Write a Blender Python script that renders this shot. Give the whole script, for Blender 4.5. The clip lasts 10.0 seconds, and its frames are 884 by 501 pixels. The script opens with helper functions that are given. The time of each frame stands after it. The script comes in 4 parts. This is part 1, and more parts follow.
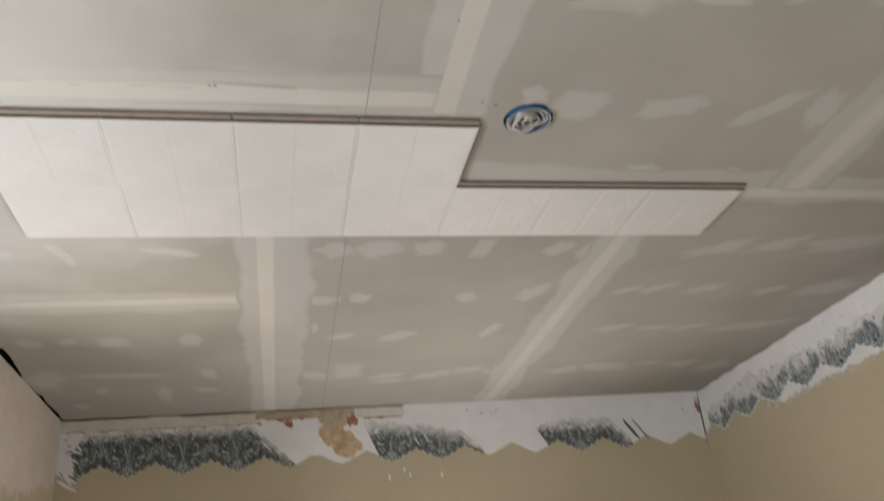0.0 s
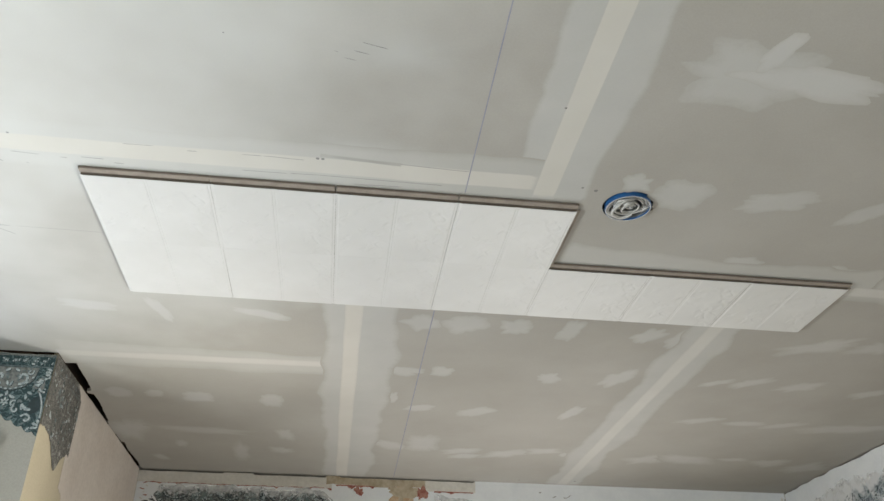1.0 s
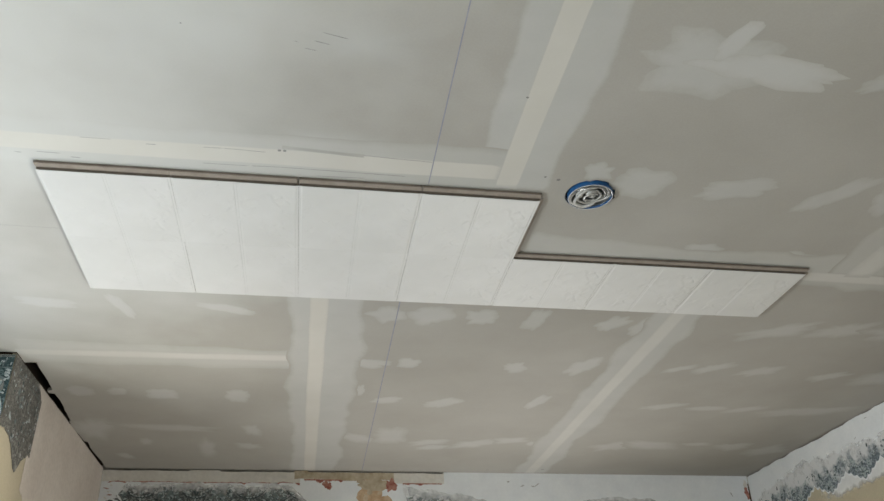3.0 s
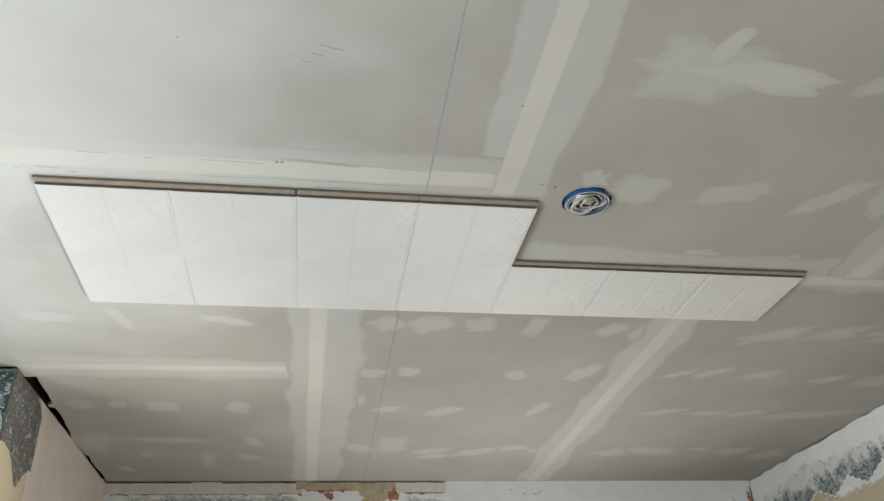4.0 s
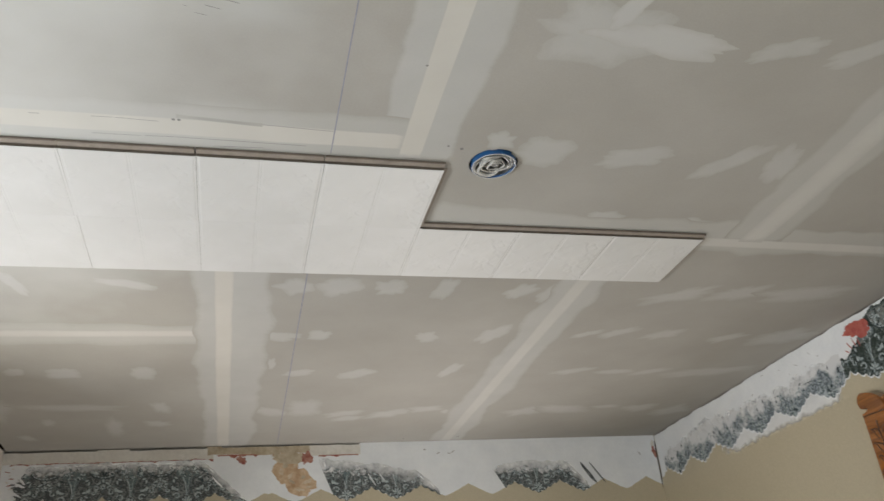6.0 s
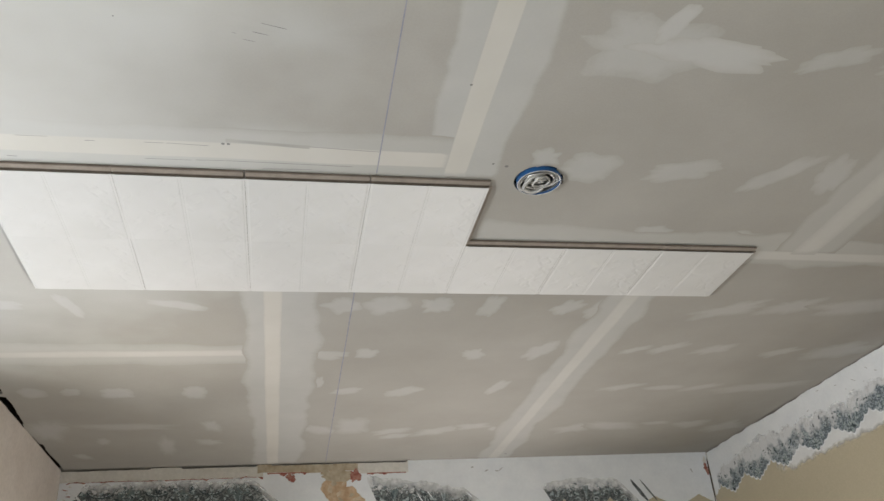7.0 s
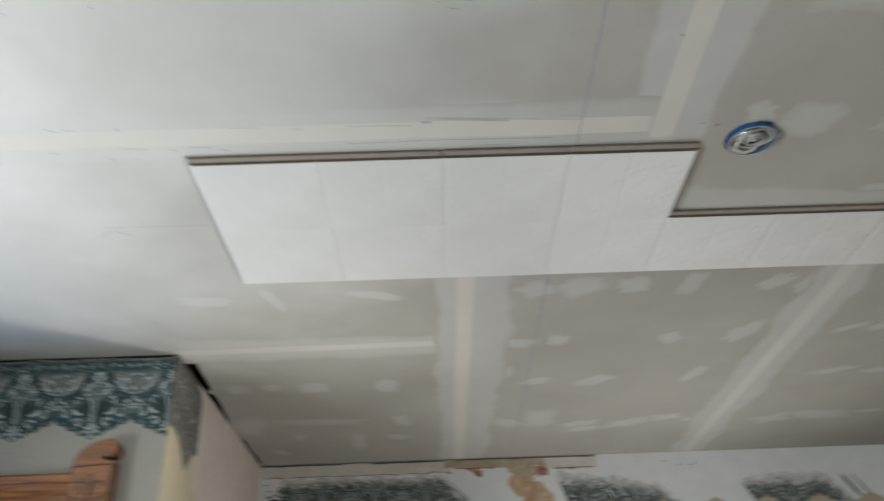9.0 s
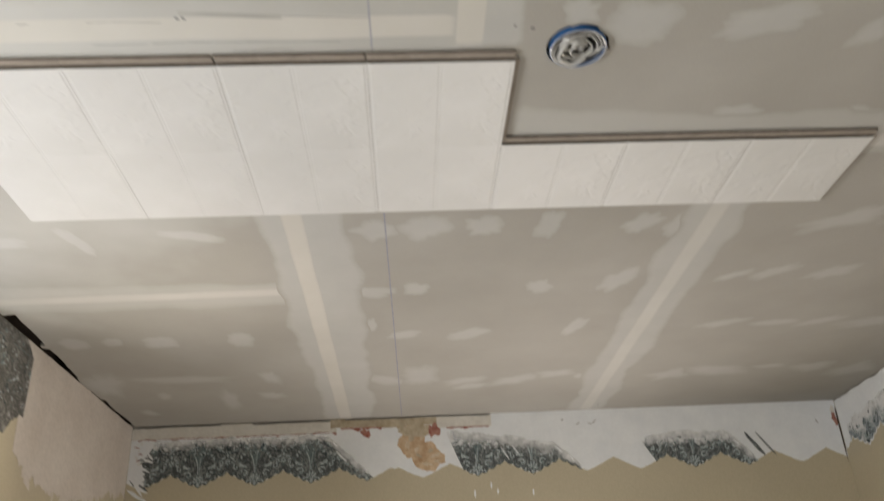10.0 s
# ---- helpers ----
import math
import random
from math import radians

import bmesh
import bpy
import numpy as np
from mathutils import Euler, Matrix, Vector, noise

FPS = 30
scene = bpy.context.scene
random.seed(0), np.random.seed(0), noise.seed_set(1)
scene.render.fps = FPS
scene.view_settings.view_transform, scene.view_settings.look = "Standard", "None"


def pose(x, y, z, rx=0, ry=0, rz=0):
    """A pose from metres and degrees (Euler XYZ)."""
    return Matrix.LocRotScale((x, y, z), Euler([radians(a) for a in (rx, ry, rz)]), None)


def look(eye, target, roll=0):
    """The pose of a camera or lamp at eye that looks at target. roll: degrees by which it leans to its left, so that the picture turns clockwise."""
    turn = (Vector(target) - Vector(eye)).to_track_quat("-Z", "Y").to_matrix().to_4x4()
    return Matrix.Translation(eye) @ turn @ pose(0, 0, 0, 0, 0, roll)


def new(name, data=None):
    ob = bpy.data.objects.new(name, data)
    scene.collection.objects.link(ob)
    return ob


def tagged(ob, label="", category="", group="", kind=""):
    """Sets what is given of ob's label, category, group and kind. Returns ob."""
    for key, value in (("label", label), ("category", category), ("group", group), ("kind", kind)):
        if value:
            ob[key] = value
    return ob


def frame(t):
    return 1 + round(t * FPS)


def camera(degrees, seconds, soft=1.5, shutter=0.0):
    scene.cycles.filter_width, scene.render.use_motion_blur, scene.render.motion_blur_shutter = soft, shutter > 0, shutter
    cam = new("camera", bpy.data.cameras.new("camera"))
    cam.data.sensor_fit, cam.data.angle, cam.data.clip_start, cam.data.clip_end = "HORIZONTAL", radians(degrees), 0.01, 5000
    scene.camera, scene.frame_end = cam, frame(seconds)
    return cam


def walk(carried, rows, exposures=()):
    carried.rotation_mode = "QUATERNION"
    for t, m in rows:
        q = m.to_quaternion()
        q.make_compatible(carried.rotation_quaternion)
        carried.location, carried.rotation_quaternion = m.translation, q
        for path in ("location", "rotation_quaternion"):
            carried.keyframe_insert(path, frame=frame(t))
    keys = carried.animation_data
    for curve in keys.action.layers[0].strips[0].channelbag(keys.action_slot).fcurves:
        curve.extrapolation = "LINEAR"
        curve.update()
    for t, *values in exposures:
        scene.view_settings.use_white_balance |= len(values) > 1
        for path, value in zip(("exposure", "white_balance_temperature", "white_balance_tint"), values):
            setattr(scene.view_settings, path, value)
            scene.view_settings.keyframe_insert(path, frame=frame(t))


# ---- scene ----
cam = camera(56.7, 10.0, 1.45, 0.7)
PATH = [
    (-0.1, (1.031, -1.686, 1.262), (1.448, 0.088, 2.091), -6.2),
    (0, (1.035, -1.691, 1.261), (1.436, 0.073, 2.115), -6.0),
    (0.2, (1.043, -1.702, 1.26), (1.412, 0.044, 2.163), -5.5),
    (0.5, (1.004, -1.69, 1.287), (1.294, 0.076, 2.18), -3.5),
    (0.6, (0.994, -1.686, 1.289), (1.282, 0.08, 2.181), -2.9),
    (1, (0.995, -1.695, 1.29), (1.206, 0.019, 2.298), 0.4),
    (1.5, (0.984, -1.691, 1.293), (1.224, 0.026, 2.29), 0.5),
    (2, (0.989, -1.697, 1.296), (1.227, 0.01, 2.31), 0.6),
    (2.5, (0.997, -1.691, 1.289), (1.287, 0.023, 2.276), -1.2),
    (4, (1.0, -1.7, 1.282), (1.296, 0.001, 2.292), -2.7),
    (4.5, (1.008, -1.697, 1.282), (1.334, 0.019, 2.256), -3.3),
    (5, (1.012, -1.696, 1.286), (1.369, 0.021, 2.247), -3.7),
    (5.2, (1.008, -1.69, 1.285), (1.474, 0.022, 2.208), -5.5),
    (5.5, (1.015, -1.690, 1.284), (1.545, 0.022, 2.198), -6.3),
    (6.3, (1.047, -1.695, 1.284), (1.485, 0.020, 2.214), -5.4),
    (6.5, (1.042, -1.691, 1.285), (1.451, 0.027, 2.224), -5.5),
    (7, (1.032, -1.697, 1.289), (1.415, 0.015, 2.25), -4.9),
    (7.5, (1.019, -1.694, 1.281), (1.348, 0.032, 2.238), -4.7),
    (7.8, (1.01, -1.696, 1.287), (1.253, 0.042, 2.247), -4.4),
    (8, (0.99, -1.691, 1.277), (1.112, 0.041, 2.269), -4.2),
    (8.2, (0.952, -1.682, 1.266), (0.945, 0.039, 2.284), -3.3),
    (8.5, (0.903, -1.642, 1.274), (0.839, 0.106, 2.244), -2.1),
    (8.6, (0.901, -1.631, 1.274), (0.833, 0.116, 2.244), -1.7),
    (9, (0.906, -1.595, 1.264), (0.928, 0.142, 2.255), -2.2),
    (9.2, (0.907, -1.558, 1.274), (1.062, 0.185, 2.243), -2.7),
    (9.5, (1.051, -1.465, 1.295), (1.268, 0.288, 2.234), -4.8),
    (9.6, (1.095, -1.45, 1.296), (1.297, 0.299, 2.245), -4.6),
    (9.8, (1.236, -1.379, 1.312), (1.359, 0.38, 2.256), -3.4),
    (10, (1.305, -1.316, 1.327), (1.403, 0.465, 2.232), -3.1),
    (10.1, (1.335, -1.288, 1.333), (1.423, 0.505, 2.220), -3.0),
]
# the phone's own metering and white balance drift a little
METER = [(0.0, -0.20, 7050, 15), (0.5, 0.02, 6720, 11), (1.0, 0.02, 6560, 8), (1.5, -0.12, 6560, 7), (2.5, -0.14, 6560, 7), (4.5, -0.01, 6580, 9), (5.0, -0.06, 6650, 11),
         (6.5, -0.05, 6680, 11), (7.5, -0.04, 6600, 11), (8.0, -0.08, 6350, 10), (8.5, -0.44, 6240, 9), (9.0, -0.39, 6420, 9), (9.5, -0.12, 6750, 11), (10.0, -0.04, 7050, 13)]
walk(cam, [(t, look(eye, target, roll)) for t, eye, target, roll in PATH], METER)

# ---- light ----
world = bpy.data.worlds.new("sky")
scene.world = world
world.use_nodes = True
wn = world.node_tree
sky = wn.nodes.new("ShaderNodeTexSky")
sky.sky_type, sky.sun_disc, sky.sun_elevation, sky.sun_rotation = "NISHITA", False, radians(35), radians(200)
wn.links.new(sky.outputs[0], wn.nodes["Background"].inputs[0])
wn.nodes["Background"].inputs[1].default_value = 0.1


def window_light(name, m, w, h, power, colour, spread=180):
    """Daylight entering through a window opening; a narrow spread for sun thrown back up by bright ground."""
    data = bpy.data.lights.new(name, "AREA")
    data.shape, data.size, data.size_y, data.energy, data.color, data.spread = "RECTANGLE", w, h, power, colour, radians(spread)
    ob = new(name, data)
    ob.matrix_world = m
    return ob


# the room: x runs along the far wall, y towards it, z up
H = 2.44           # ceiling
FAR = 2.68         # far wall
LEFT = -0.03       # short return wall beside the alcove
ALC = 1.165        # alcove wall with the window under the cornice
RIGHT = 3.475
BACK, OUT = -3.1, -2.0   # wall behind the walker, far side of the alcove

# main window at the side, dimmer ones in the alcove and at the far end, where sunlit ground throws a beam up to the
# alcove's ceiling; behind, an added fill lamp
window_light("side_daylight", look((OUT + 0.02, -0.60, 1.10), (0.5, -0.55, 1.9)), 1.7, 1.5, 236, (0.915, 0.965, 0.985))
window_light("alcove_daylight", look((-0.80, ALC + 0.06, 1.375), (-0.80, -0.4, 1.9)), 0.75, 0.95, 16, (0.40, 0.60, 1.0))
# fill with no known window, added to brighten the far and right walls
window_light("back_fill", look((2.1, BACK + 0.02, 1.10), (2.3, 2, 1.15)), 2.4, 1.8, 37, (0.91, 0.965, 1.0))
window_light("far_daylight", look((2.15, FAR - 0.02, 0.70), (1.45, 1.38, 2.4)), 0.75, 1.2, 33, (0.985, 0.97, 0.965), 130)
window_light("far_sun_bounce", look((2.05, FAR - 0.02, 0.9), (-0.20, 0.36, H)), 0.35, 0.5, 7, (1.0, 0.975, 0.90), 36)

# ---- materials ----
def material(name, rough=0.8):
    m = bpy.data.materials.new(name)
    m.use_nodes = True
    nt = m.node_tree
    b = nt.nodes["Principled BSDF"]
    b.inputs["Roughness"].default_value = rough
    return m, nt, b


def node(nt, kind, **vals):
    n = nt.nodes.new(kind)
    for k, v in vals.items():
        n.inputs[k.replace("_", " ")].default_value = v
    return n


def noise_of(nt, scale, detail=4.0, rough=0.55, vec=None, distortion=0.0):
    n = node(nt, "ShaderNodeTexNoise", Scale=scale, Detail=detail, Roughness=rough, Distortion=distortion)
    if vec is None:
        vec = nt.nodes.new("ShaderNodeTexCoord").outputs["Object"]
    nt.links.new(vec, n.inputs["Vector"])
    return n.outputs["Fac"]


def ramp(nt, fac, stops):
    r = nt.nodes.new("ShaderNodeValToRGB")
    el = r.color_ramp.elements
    while len(el) < len(stops):
        el.new(0.5)
    for e, (p, c) in zip(el, stops):
        e.position, e.color = p, (*c, 1) if len(c) == 3 else c
    nt.links.new(fac, r.inputs[0])
    return r.outputs[0]


def mixed(nt, fac, a, b, mode="MIX"):
    n = nt.nodes.new("ShaderNodeMix")
    n.data_type, n.blend_type = "RGBA", mode
    if isinstance(fac, float):
        n.inputs[0].default_value = fac
    else:
        nt.links.new(fac, n.inputs[0])
    for sock, v in ((n.inputs[6], a), (n.inputs[7], b)):
        if isinstance(v, tuple):
            sock.default_value = (*v, 1)
        else:
            nt.links.new(v, sock)
    return n.outputs[2]


def maths(nt, op, a, b=0.0, c=None, clamp=False):
    n = nt.nodes.new("ShaderNodeMath")
    n.operation, n.use_clamp = op, clamp
    for i, v in enumerate((a, b) if c is None else (a, b, c)):
        if isinstance(v, (int, float)):
            n.inputs[i].default_value = v
        else:
            nt.links.new(v, n.inputs[i])
    return n.outputs[0]


def bump(nt, b, height, strength=0.2, dist=0.001):
    n = node(nt, "ShaderNodeBump", Strength=strength, Distance=dist)
    nt.links.new(height, n.inputs["Height"])
    nt.links.new(n.outputs[0], b.inputs["Normal"])


def plain(name, lo, hi, scale=6.0, rough=0.8, fine=150.0, bumps=0.15, metal=0.0, depth=0.001, speck=0.88):
    """A painted or raw surface: two colours by a broad noise, a fine grain, and fine relief."""
    m, nt, b = material(name, rough)
    broad = ramp(nt, noise_of(nt, scale, 5), [(0.3, lo), (0.7, hi)])
    fleck = ramp(nt, noise_of(nt, fine, 3), [(0.3, (speck, speck, speck)), (0.7, (1, 1, 1))])
    nt.links.new(mixed(nt, 1.0, broad, fleck, "MULTIPLY"), b.inputs["Base Color"])
    b.inputs["Metallic"].default_value = metal
    bump(nt, b, noise_of(nt, fine, 3), bumps, depth)
    return m


PAPER_LO, PAPER_HI = (0.338, 0.320, 0.287), (0.395, 0.377, 0.344)


def paper_colour(nt):
    broad = ramp(nt, noise_of(nt, 2.2, 5), [(0.3, PAPER_LO), (0.7, PAPER_HI)])
    grain = ramp(nt, noise_of(nt, 220, 3), [(0.3, (0.94, 0.94, 0.94)), (0.7, (0.99, 0.99, 0.99))])
    raw = mixed(nt, 1.0, broad, grain, "MULTIPLY")
    # pale skim coat towards the alcove, blended wider and paler to hold window light too
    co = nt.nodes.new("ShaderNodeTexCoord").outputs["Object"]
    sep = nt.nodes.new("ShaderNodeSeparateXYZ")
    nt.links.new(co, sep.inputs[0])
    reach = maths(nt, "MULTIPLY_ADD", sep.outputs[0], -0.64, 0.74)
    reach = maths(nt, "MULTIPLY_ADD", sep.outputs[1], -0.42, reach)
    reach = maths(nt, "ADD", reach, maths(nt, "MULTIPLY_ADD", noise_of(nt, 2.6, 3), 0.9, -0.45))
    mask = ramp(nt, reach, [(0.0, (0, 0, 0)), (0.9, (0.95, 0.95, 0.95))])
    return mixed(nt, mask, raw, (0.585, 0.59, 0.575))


def feathered(name, lo, hi, scale=9.0, rough=0.85, cover=1.0, ragged=0.35, grain=60.0, top=0.55, cut=False, under=0.0):
    """A thin smear that thins out towards its own edge (attribute 'body': 1 inside, 0 at the edge)."""
    m, nt, b = material(name, rough)
    col = ramp(nt, noise_of(nt, scale, 5), [(0.3, lo), (0.7, hi)])
    bump(nt, b, noise_of(nt, 90, 3), 0.1, 0.001)
    at = nt.nodes.new("ShaderNodeAttribute")
    at.attribute_name = "body"
    n = maths(nt, "MULTIPLY_ADD", noise_of(nt, grain, 4), ragged, -ragged * 0.5)
    a = maths(nt, "ADD", at.outputs["Fac"], n)

    def stepped(lo_at, hi_at, most):
        mr = nt.nodes.new("ShaderNodeMapRange")
        mr.interpolation_type = "SMOOTHSTEP"
        mr.inputs[1].default_value, mr.inputs[2].default_value = lo_at, hi_at
        mr.inputs[3].default_value, mr.inputs[4].default_value = 0.0, most
        nt.links.new(a, mr.inputs[0])
        return mr.outputs[0]

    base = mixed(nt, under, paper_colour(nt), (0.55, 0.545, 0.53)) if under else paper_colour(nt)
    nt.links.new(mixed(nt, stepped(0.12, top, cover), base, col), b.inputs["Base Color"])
    if cut:
        nt.links.new(stepped(0.14, 0.18, 1.0), b.inputs["Alpha"])
    return m


def drywall():
    m, nt, b = material("drywall_paper", 0.9)
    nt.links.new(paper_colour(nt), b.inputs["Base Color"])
    bump(nt, b, noise_of(nt, 220, 3), 0.08, 0.001)
    return m


DRYWALL = drywall()
MUD = feathered("joint_compound", (0.505, 0.513, 0.508), (0.565, 0.573, 0.568), 7, cover=0.42, top=0.85)
MUD_OVER = feathered("second_coat_compound", (0.505, 0.513, 0.508), (0.565, 0.573, 0.568), 7, cover=0.42, top=0.85, under=0.34)
MUD_THIN = feathered("thin_joint_compound", (0.52, 0.525, 0.51), (0.57, 0.575, 0.56), 5, cover=0.35, grain=25, top=0.9)
MUD_FAINT = feathered("faint_compound_film", (0.49, 0.50, 0.49), (0.54, 0.55, 0.545), 5, cover=0.45, grain=14, ragged=0.25, top=1.25)
MUD_TAPE = feathered("covered_tape", (0.52, 0.51, 0.475), (0.57, 0.56, 0.525), 6, cover=0.65, ragged=0.4, top=0.95, under=0.42)
TAPE = feathered("paper_tape", (0.57, 0.545, 0.485), (0.63, 0.605, 0.55), 6, cover=0.56, ragged=0.3, top=0.7, under=0.40)
PENCIL = feathered("pencil", (0.06, 0.06, 0.07), (0.12, 0.12, 0.13), 40, cover=0.6, ragged=1.5, grain=34, cut=True)
SMUDGE = feathered("graphite_smudge", (0.22, 0.22, 0.21), (0.30, 0.30, 0.29), 20, cover=0.35, ragged=0.5, grain=30, top=1.2)
CHALK = feathered("blue_chalk", (0.17, 0.18, 0.26), (0.28, 0.29, 0.36), 30, cover=0.85, ragged=1.7, grain=17, cut=True)
TAN = plain("tan_wall_paint", (0.505, 0.438, 0.314), (0.555, 0.485, 0.352), 1.8, 0.6, 180, 0.2)
WHITE_WALL = plain("cream_wall_paint", (0.40, 0.388, 0.345), (0.45, 0.437, 0.39), 2.0, 0.6, 180, 0.15)
PLASTER = plain("stripped_white_plaster", (0.76, 0.775, 0.80), (0.83, 0.84, 0.855), 9, 0.85, 70, 0.15, speck=0.96)
CREAM = plain("cream_plaster_strip", (0.68, 0.64, 0.58), (0.76, 0.73, 0.68), 14, 0.85, 60, 0.3)
PINKISH = plain("scraped_return_plaster", (0.60, 0.53, 0.47), (0.68, 0.62, 0.56), 5, 0.85, 60, 0.3)
PAPER_BROWN = plain("torn_brown_paper", (0.38, 0.30, 0.20), (0.58, 0.50, 0.38), 22, 0.9, 80, 0.5)
GLUE = plain("old_orange_adhesive", (0.44, 0.27, 0.15), (0.68, 0.52, 0.36), 26, 0.8, 90, 0.6)
RED = plain("red_paint_residue", (0.27, 0.055, 0.04), (0.46, 0.25, 0.19), 50, 0.7, 120, 0.3)
RED_BRIGHT = plain("red_paint", (0.40, 0.075, 0.06), (0.52, 0.15, 0.12), 50, 0.7, 120, 0.3)
FLECK = plain("grey_scuff", (0.36, 0.34, 0.33), (0.52, 0.50, 0.49), 60, 0.8, 120, 0.2)
FLOOR_WOOD = plain("pale_floor", (0.30, 0.27, 0.23), (0.38, 0.35, 0.30), 3, 0.45, 60, 0.1)
# near-black brown that holds the shade of cavities in its colour
CAVITY_DARK = plain("dark_brown_cavity_shade", (0.05, 0.035, 0.025), (0.09, 0.06, 0.04), 8, 0.9, 60, 0.3)
# same fibreboard as EDGE, with the shade of the joints in its colour
EDGE_SHADED = plain("shadowed_fibreboard_edge", (0.115, 0.095, 0.075), (0.165, 0.135, 0.11), 30, 0.9, 200, 0.4)
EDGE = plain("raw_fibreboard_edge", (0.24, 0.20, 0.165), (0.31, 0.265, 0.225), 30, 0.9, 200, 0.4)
GLUE_PALE = plain("pale_adhesive", (0.52, 0.38, 0.25), (0.68, 0.58, 0.44), 30, 0.8, 90, 0.5)
BLUE = plain("blue_plastic", (0.014, 0.078, 0.215), (0.024, 0.112, 0.29), 30, 0.35, 200, 0.05)
CABLE = plain("white_cable_jacket", (0.36, 0.355, 0.335), (0.55, 0.54, 0.515), 40, 0.4, 200, 0.05)
FOIL = plain("grey_metal", (0.45, 0.45, 0.45), (0.6, 0.6, 0.6), 40, 0.35, 200, 0.1, metal=0.9)


def tile_face():
    """White ceiling tile with a soft raised flower and leaf pattern."""
    m, nt, b = material("embossed_white_tile", 0.55)
    co = nt.nodes.new("ShaderNodeTexCoord").outputs["Object"]
    col = ramp(nt, noise_of(nt, 5, 4, vec=co), [(0.3, (0.59, 0.585, 0.57)), (0.7, (0.64, 0.635, 0.625))])
    nt.links.new(col, b.inputs["Base Color"])
    v = node(nt, "ShaderNodeTexVoronoi", Scale=26.0, Randomness=0.9)
    v.feature = "SMOOTH_F1"
    wob = nt.nodes.new("ShaderNodeVectorMath")
    wob.operation = "ADD"
    nz = node(nt, "ShaderNodeTexNoise", Scale=22.0, Detail=2.0)
    nt.links.new(co, nz.inputs["Vector"])
    sc = nt.nodes.new("ShaderNodeVectorMath")
    sc.operation = "SCALE"
    sc.inputs["Scale"].default_value = 0.06
    nt.links.new(nz.outputs["Color"], sc.inputs[0])
    nt.links.new(co, wob.inputs[0])
    nt.links.new(sc.outputs[0], wob.inputs[1])
    nt.links.new(wob.outputs[0], v.inputs["Vector"])
    leaf = maths(nt, "SINE", maths(nt, "MULTIPLY", v.outputs["Distance"], 14.0))
    patch = ramp(nt, noise_of(nt, 13, 1, vec=co), [(0.46, (0, 0, 0)), (0.6, (1, 1, 1))])
    h = maths(nt, "MULTIPLY", leaf, patch)
    h2 = maths(nt, "MULTIPLY_ADD", noise_of(nt, 240, 2, vec=co), 0.25, h)
    bump(nt, b, h2, 0.36, 0.0012)
    return m


TILE = tile_face()


def wood():
    m, nt, b = material("honey_varnished_oak", 0.26)
    co = nt.nodes.new("ShaderNodeTexCoord").outputs["Object"]
    mp = node(nt, "ShaderNodeMapping", Scale=(1.2, 14.0, 14.0))
    nt.links.new(co, mp.inputs["Vector"])
    g = noise_of(nt, 3.0, 7, 0.6, mp.outputs[0], 1.4)
    col = ramp(nt, g, [(0.25, (0.10, 0.031, 0.006)), (0.5, (0.25, 0.086, 0.016)), (0.75, (0.41, 0.160, 0.034))])
    nt.links.new(col, b.inputs["Base Color"])
    b.inputs["Coat Weight"].default_value = 0.6
    bump(nt, b, g, 0.15, 0.001)
    return m


WOOD = wood()
CARVED = plain("carved_recess_wood", (0.055, 0.020, 0.008), (0.11, 0.045, 0.018), 30, 0.5, 100, 0.3)


def border_paper(name, dark, mid, pale, worn, share=0.62, torn=42.0):
    """Paper densely printed with scrolls and leaves; where the top layer is torn the white backing shows."""
    m, nt, b = material(name, 0.6)
    co = nt.nodes.new("ShaderNodeTexCoord").outputs["Object"]
    nz = node(nt, "ShaderNodeTexNoise", Scale=34.0, Detail=2.0)
    nt.links.new(co, nz.inputs["Vector"])
    sc = nt.nodes.new("ShaderNodeVectorMath")
    sc.operation = "SCALE"
    sc.inputs["Scale"].default_value = 0.05
    nt.links.new(nz.outputs["Color"], sc.inputs[0])
    ad = nt.nodes.new("ShaderNodeVectorMath")
    ad.operation = "ADD"
    nt.links.new(co, ad.inputs[0])
    nt.links.new(sc.outputs[0], ad.inputs[1])
    v = node(nt, "ShaderNodeTexVoronoi", Scale=58.0)
    nt.links.new(ad.outputs[0], v.inputs["Vector"])
    curl = maths(nt, "SINE", maths(nt, "MULTIPLY", v.outputs["Distance"], 11.0))
    curl = maths(nt, "MULTIPLY_ADD", curl, 0.33, 0.42)
    curl = maths(nt, "ADD", curl, maths(nt, "MULTIPLY_ADD", noise_of(nt, 16, 3), 0.8, -0.42))
    col = ramp(nt, curl, [(0.28, dark), (share, mid), (0.95, pale)])
    at = nt.nodes.new("ShaderNodeAttribute")
    at.attribute_name = "wear"
    n = maths(nt, "MULTIPLY_ADD", noise_of(nt, torn, 5, 0.6), 1.5, -0.75)
    f = maths(nt, "ADD", maths(nt, "MULTIPLY", at.outputs["Fac"], worn), n)
    mask = ramp(nt, f, [(0.38, (0, 0, 0)), (0.60, (1, 1, 1))])
    nt.links.new(mixed(nt, mask, col, (0.68, 0.68, 0.69)), b.inputs["Base Color"])
    bump(nt, b, curl, 0.15, 0.001)
    return m


